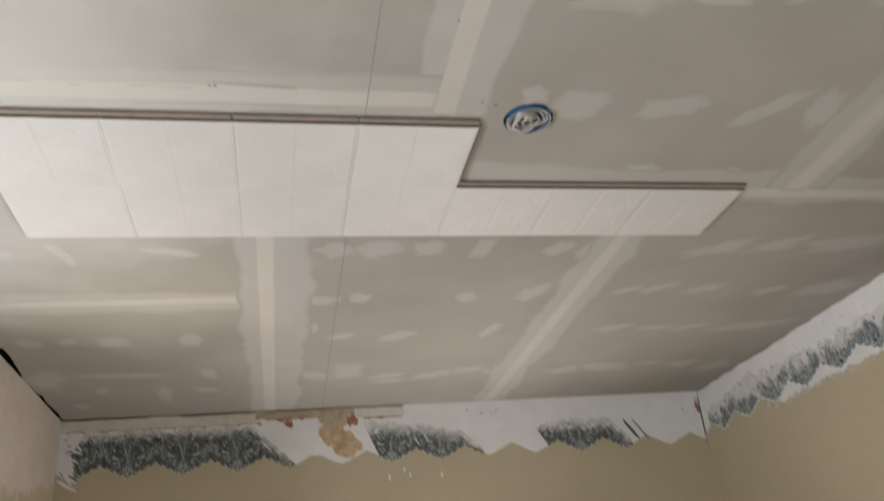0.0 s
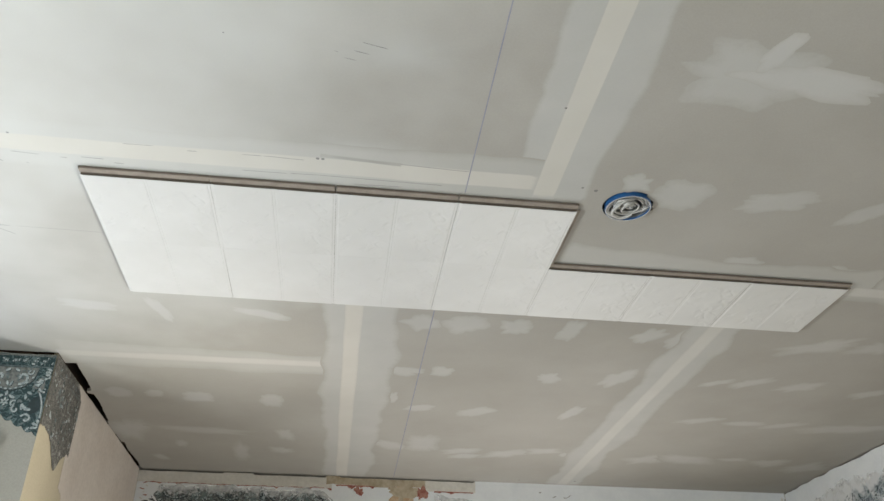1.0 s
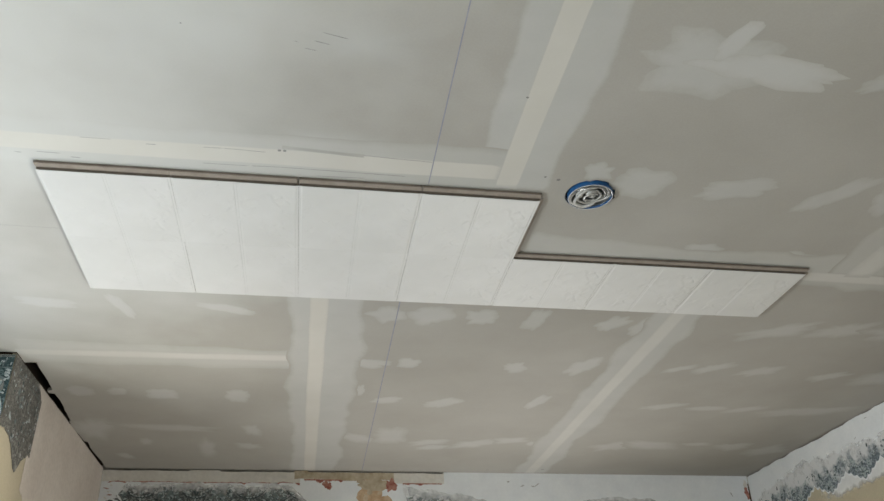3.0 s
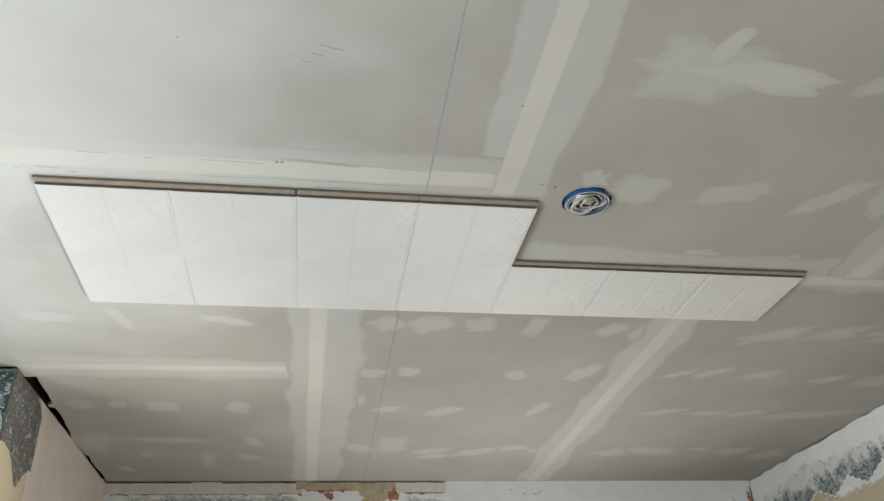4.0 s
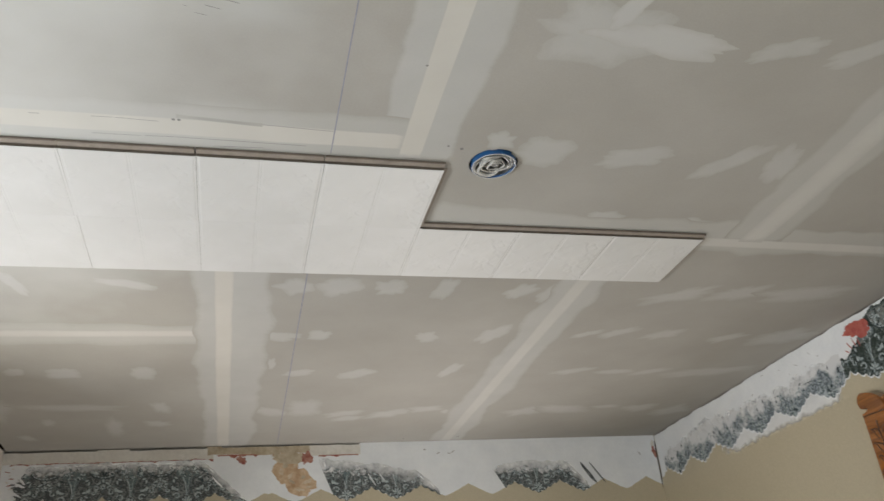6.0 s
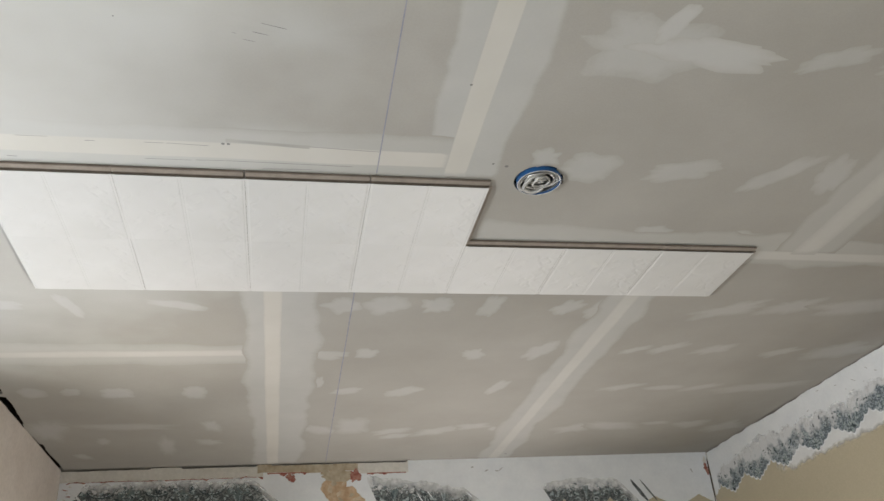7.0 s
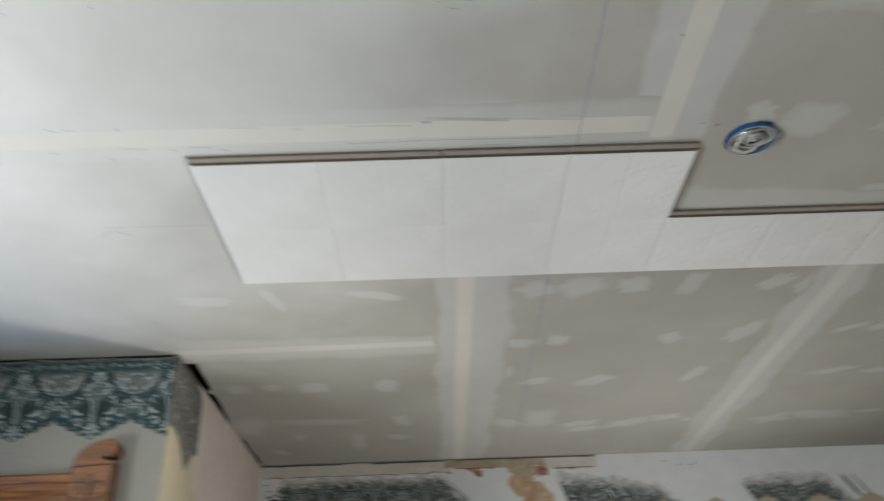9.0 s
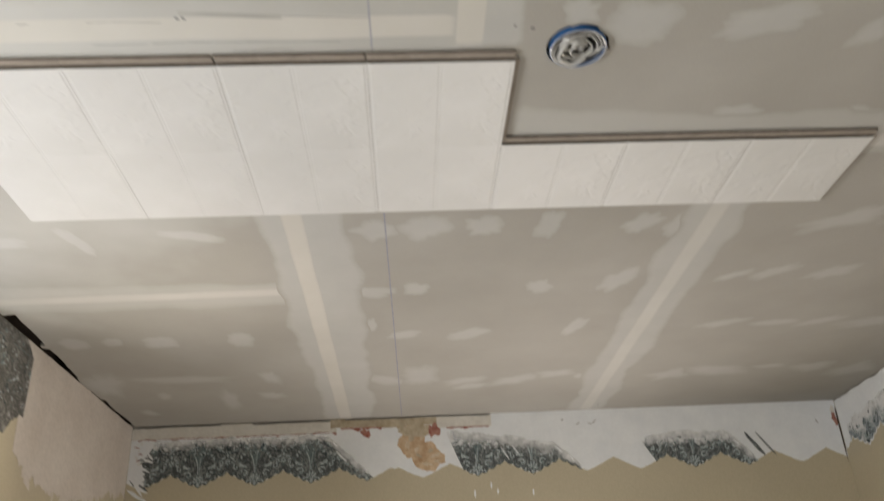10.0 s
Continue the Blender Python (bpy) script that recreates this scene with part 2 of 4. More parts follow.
TEAL = border_paper("teal_border_paper", (0.014, 0.038, 0.043), (0.045, 0.092, 0.098), (0.20, 0.26, 0.27), 0.0)
GREY = border_paper("torn_grey_border_paper", (0.055, 0.064, 0.066), (0.165, 0.180, 0.180), (0.40, 0.42, 0.415), 1.0)
BLUEGREY = border_paper("patchy_blue_grey_border_paper", (0.10, 0.125, 0.145), (0.27, 0.31, 0.34), (0.56, 0.60, 0.63), 1.0, 0.50, 14.0)
GREEN = border_paper("dark_green_border_paper", (0.014, 0.024, 0.020), (0.045, 0.062, 0.055), (0.22, 0.25, 0.24), 1.0)
DUSTY = border_paper("dusty_border_paper", (0.075, 0.072, 0.065), (0.16, 0.155, 0.14), (0.29, 0.28, 0.26), 0.30)
PRINT_LIGHT = plain("pale_print", (0.19, 0.245, 0.26), (0.60, 0.65, 0.65), 120, 0.6, 150, 0.1)
PRINT_DARK = plain("dark_print", (0.012, 0.026, 0.031), (0.03, 0.05, 0.055), 40, 0.6, 150, 0.1)
PRINT_MID = plain("grey_green_print", (0.06, 0.095, 0.105), (0.21, 0.25, 0.25), 90, 0.6, 150, 0.1)
PRINT_TAUPE = plain("taupe_print", (0.10, 0.11, 0.105), (0.27, 0.28, 0.265), 90, 0.6, 150, 0.1)



def smeared(name):
    """Filler dragged thin over paint: breaks up towards its edge (attribute 'wear')."""
    m, nt, b = material(name, 0.85)
    nt.links.new(ramp(nt, noise_of(nt, 14, 4), [(0.3, (0.72, 0.72, 0.72)), (0.7, (0.82, 0.82, 0.82))]), b.inputs["Base Color"])
    at = nt.nodes.new("ShaderNodeAttribute")
    at.attribute_name = "wear"
    a = maths(nt, "ADD", at.outputs["Fac"], maths(nt, "MULTIPLY_ADD", noise_of(nt, 26, 4), 0.9, -0.45))
    nt.links.new(ramp(nt, a, [(0.18, (0, 0, 0)), (0.75, (0.92, 0.92, 0.92))]), b.inputs["Alpha"])
    return m


FILM = smeared("smeared_filler")

# ---- mesh helpers ----
def mesh_of(name, verts, faces, mat, smooth=False, attr=None):
    me = bpy.data.meshes.new(name)
    me.from_pydata(verts, [], faces)
    for m in (mat if isinstance(mat, (list, tuple)) else [mat]):
        me.materials.append(m)
    if attr:
        a = me.attributes.new(attr[0], "FLOAT", "POINT")
        a.data.foreach_set("value", attr[1])
    if smooth:
        me.polygons.foreach_set("use_smooth", [True] * len(me.polygons))
    me.update()
    return me


def part(name, me, parent=None, label=""):
    ob = new(name, me)
    if parent is not None:
        ob.parent = parent
    if label:
        ob["label"] = label
    return ob


def box(name, lo, hi, mat, parent=None, label="", bevel=0.0):
    bm = bmesh.new()
    bmesh.ops.create_cube(bm, size=1.0)
    for v in bm.verts:
        v.co = [(a + b) / 2 + c * (b - a) for a, b, c in zip(lo, hi, v.co)]
    if bevel:
        bmesh.ops.bevel(bm, geom=bm.edges[:], offset=bevel, segments=2, affect="EDGES", profile=0.6)
    me = bpy.data.meshes.new(name)
    bm.to_mesh(me)
    bm.free()
    me.materials.append(mat)
    return part(name, me, parent, label)


def wob(s, seed, freq=6.0):
    return noise.noise(Vector((s * freq, seed * 7.31, seed * 1.7)))


def fbm(s, seed, freq=6.0):
    return wob(s, seed, freq) + 0.5 * wob(s, seed + 3, freq * 2.3) + 0.25 * wob(s, seed + 5, freq * 5.1)


def on(wall, u, z, d):
    """A point on a wall: u along it, z up, d out into the room."""
    return {"far": (u, FAR - d, z), "right": (RIGHT - d, u, z), "return": (LEFT + d, u, z), "alcove": (u, ALC - d, z)}[wall]


def layer(name, wall, u0, u1, bot, top, d, mat, parent=None, label="", step=0.004, thick=0.0006, wear=None, rows=6):
    """A thin sheet on a wall between two outlines, with its own edge thickness."""
    n = max(2, int(abs(u1 - u0) / step) + 1)
    verts, faces, vals = [], [], []
    for i in range(n):
        u = u0 + (u1 - u0) * i / (n - 1)
        b, t = bot(u), top(u)
        t = max(t, b + 0.0004)
        for k in range(rows):
            z = b + (t - b) * k / (rows - 1)
            verts.append(on(wall, u, z, d))
            vals.append(wear(u, z) if wear else 0.0)
        verts += [on(wall, u, b, d - thick), on(wall, u, t, d - thick)]
        vals += [0.0, 0.0]
    w = rows + 2
    for i in range(n - 1):
        a, c = i * w, (i + 1) * w
        for k in range(rows - 1):
            faces.append((a + k, c + k, c + k + 1, a + k + 1))
        faces.append((a + rows, c + rows, c, a))
        faces.append((a + rows - 1, c + rows - 1, c + rows + 1, a + rows + 1))
    return part(name, mesh_of(name, verts, faces, mat, attr=("wear", vals)), parent, label)


# ---- setting ----
def edge_gap(y):
    """Open slot between the ceiling board and the return wall."""
    if y < 1.55:
        return 0.046 - 0.045 * (y - ALC) + 0.004 * fbm(y, 5, 7)
    if y < 1.585:
        return 0.006
    if y < 1.93:
        return 0.030 - 0.060 * (y - 1.585) + 0.006 * fbm(y, 6, 9)
    if y < 2.22:
        return 0.002 + 0.004 * abs(fbm(y, 7, 9))
    return 0.012 + 0.006 * fbm(y, 8, 9)


def ceiling_mesh():
    """Drywall ceiling with a round cut-out for the lamp."""
    cx, cy, r, q, n = 1.675, -0.027, 0.0640, 0.2, 64
    x0, x1, y0, y1 = OUT - 0.15, RIGHT + 0.15, BACK - 0.15, FAR + 0.15
    verts, faces = [], []
    for z in (H, H + 0.0127):
        for i in range(n):
            a = 2 * math.pi * i / n + math.pi / 4
            c, s = math.cos(a), math.sin(a)
            k = q / max(abs(c), abs(s))
            rr = r * (1 + 0.02 * wob(math.cos(a), 4, 3))
            verts.append((cx + rr * c, cy + rr * s, z))
            verts.append((cx + k * c, cy + k * s, z))
    for i in range(n):
        j = (i + 1) % n
        faces.append((2 * i, 2 * i + 1, 2 * j + 1, 2 * j))
        faces.append((2 * i, 2 * j, 2 * n + 2 * j, 2 * n + 2 * i))
    for lo, hi in (((x0, y0), (x1, cy - q)), ((x0, cy + q), (x1, ALC)), ((x0, cy - q), (cx - q, cy + q)), ((cx + q, cy - q), (x1, cy + q))):
        b = len(verts)
        verts += [(lo[0], lo[1], H), (lo[0], hi[1], H), (hi[0], hi[1], H), (hi[0], lo[1], H)]
        faces.append((b, b + 1, b + 2, b + 3))
    rows = 150
    for i in range(rows + 1):
        y = ALC + (y1 - ALC) * i / rows
        e = LEFT + edge_gap(y) if y < FAR else LEFT - 0.1
        verts += [(e, y, H + 0.0127), (e, y, H), (x1, y, H)]
    b = len(verts) - 3 * (rows + 1)
    for i in range(rows):
        a = b + 3 * i
        faces += [(a, a + 3, a + 4, a + 1), (a + 1, a + 4, a + 5, a + 2)]
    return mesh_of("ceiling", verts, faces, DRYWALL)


ceiling = tagged(part("ceiling", ceiling_mesh()), "unpainted grey drywall ceiling, taped and patched with joint compound", "ceiling", kind="structure")
# added sheet over the boards, coloured dark so the open cracks read as shade
tagged(box("ceiling_void", (OUT - 0.3, BACK - 0.3, H + 0.16), (RIGHT + 0.3, FAR + 0.3, H + 0.2), CAVITY_DARK), "added sheet coloured dark for the shade above the ceiling boards", "ceiling deck", kind="structure")
tagged(box("floor", (OUT - 0.2, BACK - 0.2, -0.05), (RIGHT + 0.2, FAR + 0.2, 0.0), FLOOR_WOOD), "plain pale dusty floor", "floor", kind="structure")


def far_gap(u):
    if u < 0.93:
        return 0.0105 + 0.003 * fbm(u, 1, 9) if not 0.40 < u < 0.55 else 0.004
    if u < 1.0:
        return 0.0005
    if u < 1.72:
        return 0.0080 + 0.003 * fbm(u, 2, 8)
    return 0.0015 * max(0.0, fbm(u, 3, 14) - 0.3)


def return_gap(u):
    return 0.002 + 0.003 * abs(fbm(u, 15, 9))


def right_gap(u):
    return max(0.0004, 0.0045 + 0.007 * fbm(u, 9, 9))


def alcove_gap(u):
    return max(0.001, 0.010 + 0.007 * fbm(u, 11, 7))


def wall_skin(name, wall, u0, u1, gap, mat, label):
    """Board 12 mm thick that stops short of the ceiling by an uneven crack."""
    n = int((u1 - u0) / 0.01) + 1
    verts, faces = [], []
    for i in range(n):
        u = u0 + (u1 - u0) * i / (n - 1)
        t = H - gap(u)
        verts += [on(wall, u, 0, 0), on(wall, u, t, 0), on(wall, u, t, -0.012), on(wall, u, 0, -0.012)]
    for i in range(n - 1):
        a, c = 4 * i, 4 * i + 4
        for k in range(3):
            faces.append((a + k, c + k, c + k + 1, a + k + 1))
    return tagged(part(name, mesh_of(name, verts, faces, mat)), label, "wall", kind="structure")


wall_far = wall_skin("wall_far", "far", LEFT, RIGHT, far_gap, TAN, "tan painted wall with old border stripped along its top")
wall_right = wall_skin("wall_right", "right", BACK, FAR, right_gap, TAN, "tan painted side wall with torn border along its top")
wall_return = wall_skin("wall_return", "return", ALC, FAR, return_gap, TAN, "short return wall, scraped plaster with a black crack under the ceiling")

# alcove wall with its window opening
WIN = (-1.15, -0.40, 0.85, 1.93)


def alcove_wall():
    verts, faces = [], []
    n = int((LEFT - OUT) / 0.01) + 1
    for i in range(n):
        u = OUT + (LEFT - OUT) * i / (n - 1)
        t = H - alcove_gap(u)
        verts += [on("alcove", u, WIN[3], 0), on("alcove", u, t, 0), on("alcove", u, t, -0.012)]
    for i in range(n - 1):
        a, c = 3 * i, 3 * i + 3
        faces += [(a, c, c + 1, a + 1), (a + 1, c + 1, c + 2, a + 2)]
    for a0, a1, z0, z1 in ((OUT, WIN[0], 0, WIN[3]), (WIN[1], LEFT, 0, WIN[3]), (WIN[0], WIN[1], 0, WIN[2])):
        b = len(verts)
        verts += [on("alcove", a0, z0, 0), on("alcove", a1, z0, 0), on("alcove", a1, z1, 0), on("alcove", a0, z1, 0)]
        faces.append((b, b + 1, b + 2, b + 3))
    return mesh_of("wall_alcove", verts, faces, WHITE_WALL)


wall_alcove = tagged(part("wall_alcove", alcove_wall()), "off-white painted alcove wall above a window", "wall", kind="structure")
# added closing sheets behind the wall boards, cavity shade in their colour
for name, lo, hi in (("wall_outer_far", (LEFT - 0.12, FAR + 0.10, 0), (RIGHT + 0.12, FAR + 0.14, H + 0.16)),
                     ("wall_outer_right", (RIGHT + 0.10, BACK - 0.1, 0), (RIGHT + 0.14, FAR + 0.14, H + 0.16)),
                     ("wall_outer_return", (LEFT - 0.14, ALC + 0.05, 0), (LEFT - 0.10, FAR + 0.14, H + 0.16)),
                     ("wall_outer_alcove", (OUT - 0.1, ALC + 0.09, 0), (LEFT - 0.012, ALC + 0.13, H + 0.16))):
    tagged(box(name, lo, hi, CAVITY_DARK), "added sheet coloured dark for the shade behind the wall boards", "wall framing", kind="structure")
# unseen block, added to keep side light off the alcove wall and ceiling
tagged(box("shade_pier", (OUT, 0.02, 0), (-1.17, ALC + 0.02, H - 0.001), WHITE_WALL), "unseen off-white pier added to shade the alcove from the side window", "wall", kind="structure")
tagged(box("wall_back", (OUT - 0.1, BACK - 0.1, 0), (RIGHT + 0.1, BACK, H - 0.001), WHITE_WALL), "plain off-white wall behind the walker", "wall", kind="structure")
tagged(box("wall_side", (OUT - 0.1, BACK - 0.1, 0), (OUT, ALC + 0.1, H - 0.001), WHITE_WALL), "plain off-white end wall of the alcove", "wall", kind="structure")
# corner strip closing the edge between alcove wall and return wall
box("corner_edge", (LEFT - 0.012, ALC + 0.0005, 0), (LEFT - 0.0005, ALC + 0.05, H - 0.04), TAN, wall_return)

# ---- smears on the ceiling ----
level, tier = [0], [0]         # smears laid so far; coats: passes, dabs, bands and tape, drawn lines


def next_z():
    """Each smear lies a hair below those under it."""
    level[0] += 1
    return H - 0.00003 - (16 * tier[0] + level[0] % 16) * 0.000004


def smear(name, cx, cy, hl, hw, deg=0.0, mat=None, soft=0.58, jag=0.24, label="", n=44, rim=0.42):
    """An uneven patch, thicker inside than at its fading edge."""
    mat = mat or MUD
    z, seed = next_z(), level[0] * 1.37
    ca, sa = math.cos(radians(deg)), math.sin(radians(deg))
    verts, vals, faces = [(cx, cy, z)], [1.0], []
    for k, (rr, val) in enumerate(((1 - soft, 1.0), (1.0, rim), (1.08, 0.0))):
        for i in range(n):
            a = 2 * math.pi * i / n
            c, s = math.cos(a), math.sin(a)
            p = 0.7 if hl < 1.8 * hw else 0.88
            c, s = math.copysign(abs(c) ** p, c), math.copysign(abs(s) ** p, s)
            w = 1 + jag * (noise.noise(Vector((c * 1.6, s * 1.6, seed))) * 1.3 + 0.6 * noise.noise(Vector((c * 4, s * 4, seed + 9))))
            x, y = c * hl * rr * w, s * hw * rr * w
            verts.append((cx + x * ca - y * sa, cy + x * sa + y * ca, z + 0.000001 * k))
            vals.append(val)
    for i in range(n):
        j = (i + 1) % n
        faces.append((0, 1 + j, 1 + i))
        for k in range(2):
            a = 1 + k * n
            faces.append((a + i, a + j, a + n + j, a + n + i))
    return part(name, mesh_of(name, verts, faces, mat, attr=("body", vals)), ceiling, label)


def streak(name, a, b, width, mat, soft=0.3, jag=0.15, freq=5.0, label="", skew=0.0, fade=0.03):
    """A long band from a to b: tape, feathered compound or a drawn line."""
    z, seed = next_z(), level[0] * 2.11
    a, b = Vector((*a, 0)), Vector((*b, 0))
    d = b - a
    side = Vector((-d.y, d.x, 0)).normalized()
    n = max(6, int(d.length / max(0.012, min(0.03, width))))
    verts, vals, faces = [], [], []
    cross = ((-1.07, 0.0), (-1.0, 0.42), (-(1 - soft), 1.0), (1 - soft, 1.0), (1.0, 0.42), (1.07, 0.0))
    for i in range(n + 1):
        s = i / n * d.length
        end = min(1.0, min(s, d.length - s) / fade) if fade else 1.0
        for o, val in cross:
            w = 1 + jag * fbm(s, seed + (11 if o > 0 else 0), freq)
            p = a + d * (i / n) + side * (o * width / 2 * w + skew * wob(s, seed, 1.5))
            verts.append((p.x, p.y, z + 0.000001 * (abs(o) > 1)))
            vals.append(val * end)
    for i in range(n):
        for k in range(5):
            p = i * 6 + k
            faces.append((p, p + 6, p + 7, p + 1))
    return part(name, mesh_of(name, verts, faces, mat, attr=("body", vals)), ceiling, label)


# wide faint passes of the knife
for x, y, hl, hw, deg in ((1.06, -0.49, 0.19, 0.080, 0), (1.02, -0.165, 0.17, 0.045, 3), (0.45, -0.62, 0.24, 0.07, 4), (0.55, -0.16, 0.30, 0.035, 2), (0.10, -0.42, 0.16, 0.035, 60), (-0.25, -0.22, 0.22, 0.05, 65), (0.14, -0.17, 0.20, 0.030, 0)):
    smear("thin_compound_pass", x, y, hl, hw, deg, MUD_FAINT, 0.9, 0.3, rim=0.16)

tier[0] = 1
# dabs over screw heads, bay by bay: x, y, half length, half width, turn
def dabs(rows, jag=0.24, soft=0.58, rim=0.42):
    for x, y, hl, hw, deg in rows:
        smear("compound_dab", x, y, hl, hw, deg, None, soft, jag, rim=rim)


# narrow bay beside the return wall
dabs(((0.39, 0.75, 0.084, 0.024, 71), (0.72, 0.742, 0.088, 0.028, 17), (0.17, 0.75, 0.09, 0.035, 8), (0.10, 1.544, 0.05, 0.050, 0), (0.24, 1.542, 0.038, 0.042, 0), (0.41, 1.556, 0.062, 0.058, -3), (0.70, 1.558, 0.048, 0.065, -8)))
dabs(((0.38, 1.99, 0.23, 0.052, 4), (0.74, 2.00, 0.092, 0.036, 77), (0.71, 2.25, 0.062, 0.050, 0), (0.25, 2.205, 0.030, 0.055, 0), (0.52, 2.31, 0.165, 0.042, 93), (0.12, 2.45, 0.063, 0.032, 50), (0.05, 2.03, 0.080, 0.16, 10)), 0.3, 0.85, 0.26)
# middle bay, up to the second joint
dabs(((1.23, 0.738, 0.052, 0.058, -40), (1.37, 0.73, 0.072, 0.062, -30), (1.54, 0.728, 0.050, 0.058, 0), (1.73, 0.728, 0.078, 0.035, -80), (2.00, 0.735, 0.066, 0.040, -62), (2.12, 0.75, 0.085, 0.045, -80)), 0.3)
dabs(((1.19, 1.16, 0.085, 0.042, 6), (1.35, 1.145, 0.042, 0.048, 0), (1.76, 1.16, 0.040, 0.052, -12), (2.02, 1.12, 0.090, 0.044, -68), (1.19, 1.45, 0.018, 0.055, 0), (1.31, 1.557, 0.062, 0.034, -22), (1.54, 1.58, 0.084, 0.050, -40), (1.94, 1.535, 0.090, 0.034, -72)), 0.3)
dabs(((1.22, 2.09, 0.105, 0.060, 38), (1.37, 2.05, 0.085, 0.135, -12), (1.57, 2.14, 0.092, 0.052, -18), (1.60, 2.22, 0.085, 0.045, -10), (1.79, 2.15, 0.135, 0.058, -26), (1.95, 2.09, 0.085, 0.050, -12), (2.067, 2.13, 0.020, 0.036, 0)), 0.3, 0.75, 0.32)
# last bay, knife strokes all dragged the same way
dabs(((2.62, 0.74, 0.145, 0.052, -28), (2.85, 0.712, 0.130, 0.062, -24), (3.11, 0.71, 0.175, 0.066, -12), (2.40, 1.12, 0.078, 0.026, -32), (2.53, 1.10, 0.082, 0.038, -34), (2.74, 1.12, 0.104, 0.044, -32), (3.05, 1.15, 0.088, 0.038, -30), (3.31, 1.13, 0.145, 0.075, -24)), 0.34, 0.75, 0.32)
dabs(((2.52, 1.55, 0.105, 0.034, -22), (2.72, 1.56, 0.085, 0.032, -6), (2.91, 1.56, 0.095, 0.040, -27), (3.20, 1.57, 0.195, 0.065, -12), (2.50, 2.15, 0.118, 0.070, -28), (2.68, 2.125, 0.16, 0.062, 8), (2.91, 2.09, 0.07, 0.036, -7), (3.11, 2.12, 0.085, 0.070, -20), (3.33, 2.18, 0.11, 0.080, -32)), 0.34, 0.8, 0.30)
# nearer boards, beyond the lamp box
dabs(((1.665, -0.125, 0.036, 0.034, 0), (1.79, -0.092, 0.068, 0.062, 12), (2.05, -0.092, 0.105, 0.040, -16), (2.31, -0.088, 0.112, 0.036, -52), (2.475, -0.10, 0.085, 0.044, -98), (2.09, 0.212, 0.058, 0.030, -3), (2.37, 0.232, 0.085, 0.030, 0), (2.72, -0.32, 0.09, 0.03, -50)), 0.3)
smear("compound_dab", 1.765, -0.520, 0.135, 0.082, 2, jag=0.40, n=64)
smear("compound_dab", 1.92, -0.522, 0.150, 0.042, 4, MUD_OVER, jag=0.35)
smear("compound_dab", 1.80, -0.595, 0.055, 0.024, -70, MUD_OVER, jag=0.2)
dabs(((2.21, -0.53, 0.092, 0.030, -26), (2.40, -0.55, 0.09, 0.03, -40)), 0.3)
tier[0], level[0] = 2, 320
# broad compound along the joints, then the tape on it
streak("compound_band", (LEFT, 1.155), (1.02, 1.150), 0.19, MUD_THIN, 0.6, 0.22, 4, fade=0.03)
streak("joint_tape", (LEFT, 1.158), (1.0, 1.140), 0.052, MUD_TAPE, 0.7, 0.25, 3, fade=0.03)
streak("compound_band", (1.46, BACK), (1.46, -0.02), 0.205, MUD, 0.14, 0.17, 5)
streak("compound_band", (OUT, -0.092), (1.45, -0.092), 0.17, MUD_THIN, 0.3, 0.2, 4)
streak("compound_band", (1.035, 0.60), (1.035, FAR), 0.235, MUD, 0.22, 0.34, 3.2)
streak("compound_band", (2.20, 0.60), (2.20, FAR), 0.19, MUD, 0.30, 0.34, 3.6)
streak("compound_band", (1.56, 0.275), (3.4, 0.32), 0.17, MUD_THIN, 0.3, 0.5, 4)
streak("compound_band", (2.61, BACK), (2.64, 0.33), 0.20, MUD_THIN, 0.2, 0.2, 5)
streak("joint_tape", (OUT, -0.100), (1.43, -0.094), 0.060, TAPE, 0.2, 0.12, 3)
streak("joint_tape", (1.451, BACK), (1.452, -0.03), 0.054, TAPE, 0.1, 0.05, 3)
streak("joint_tape", (1.005, 0.60), (1.005, FAR), 0.056, TAPE, 0.65, 0.10, 3)
streak("joint_tape", (2.20, 0.60), (2.196, FAR), 0.055, MUD_TAPE, 0.4, 0.15, 3)
streak("joint_tape", (2.46, 0.338), (RIGHT, 0.352), 0.050, MUD_TAPE, 0.4, 0.2, 3)
streak("joint_tape", (2.64, -1.2), (2.65, 0.33), 0.085, MUD_TAPE, 0.8, 0.2, 3)

tier[0] = 3
# chalk line and pencil marks
streak("pencil_mark", (0.09, 0.284), (0.33, 0.289), 0.0010, PENCIL, 0.2, 0.3, 20, fade=0.03)
streak("chalk_line", (1.243, -1.4), (1.257, -0.02), 0.0028, CHALK, 0.2, 0.2, 8, "snapped blue chalk line")
streak("chalk_line", (1.259, 0.60), (1.281, FAR - 0.01), 0.0036, CHALK, 0.2, 0.2, 8, "snapped blue chalk line")
for x0, y0, x1, y1 in ((0.039, -0.140, 0.071, -0.125), (0.081, -0.133, 0.111, -0.129), (0.187, -0.058, 0.253, -0.053), (0.294, -0.050, 0.313, -0.048), (0.145, -0.025, 0.158, -0.016), (0.21, -0.019, 0.218, -0.013),
                       (-0.146, -0.048, -0.128, -0.045), (0.342, -0.055, 0.397, -0.053), (0.415, -0.043, 0.441, -0.042), (0.593, -0.113, 0.617, -0.113), (-0.011, 0.341, 0.039, 0.297), (0.039, 0.297, 0.081, 0.328), (0.025, 0.283, 0.084, 0.285)):
    streak("pencil_mark", (x0, y0), (x1, y1), 0.0020, PENCIL, 0.2, 0.5, 30, fade=0.006, skew=0.002)
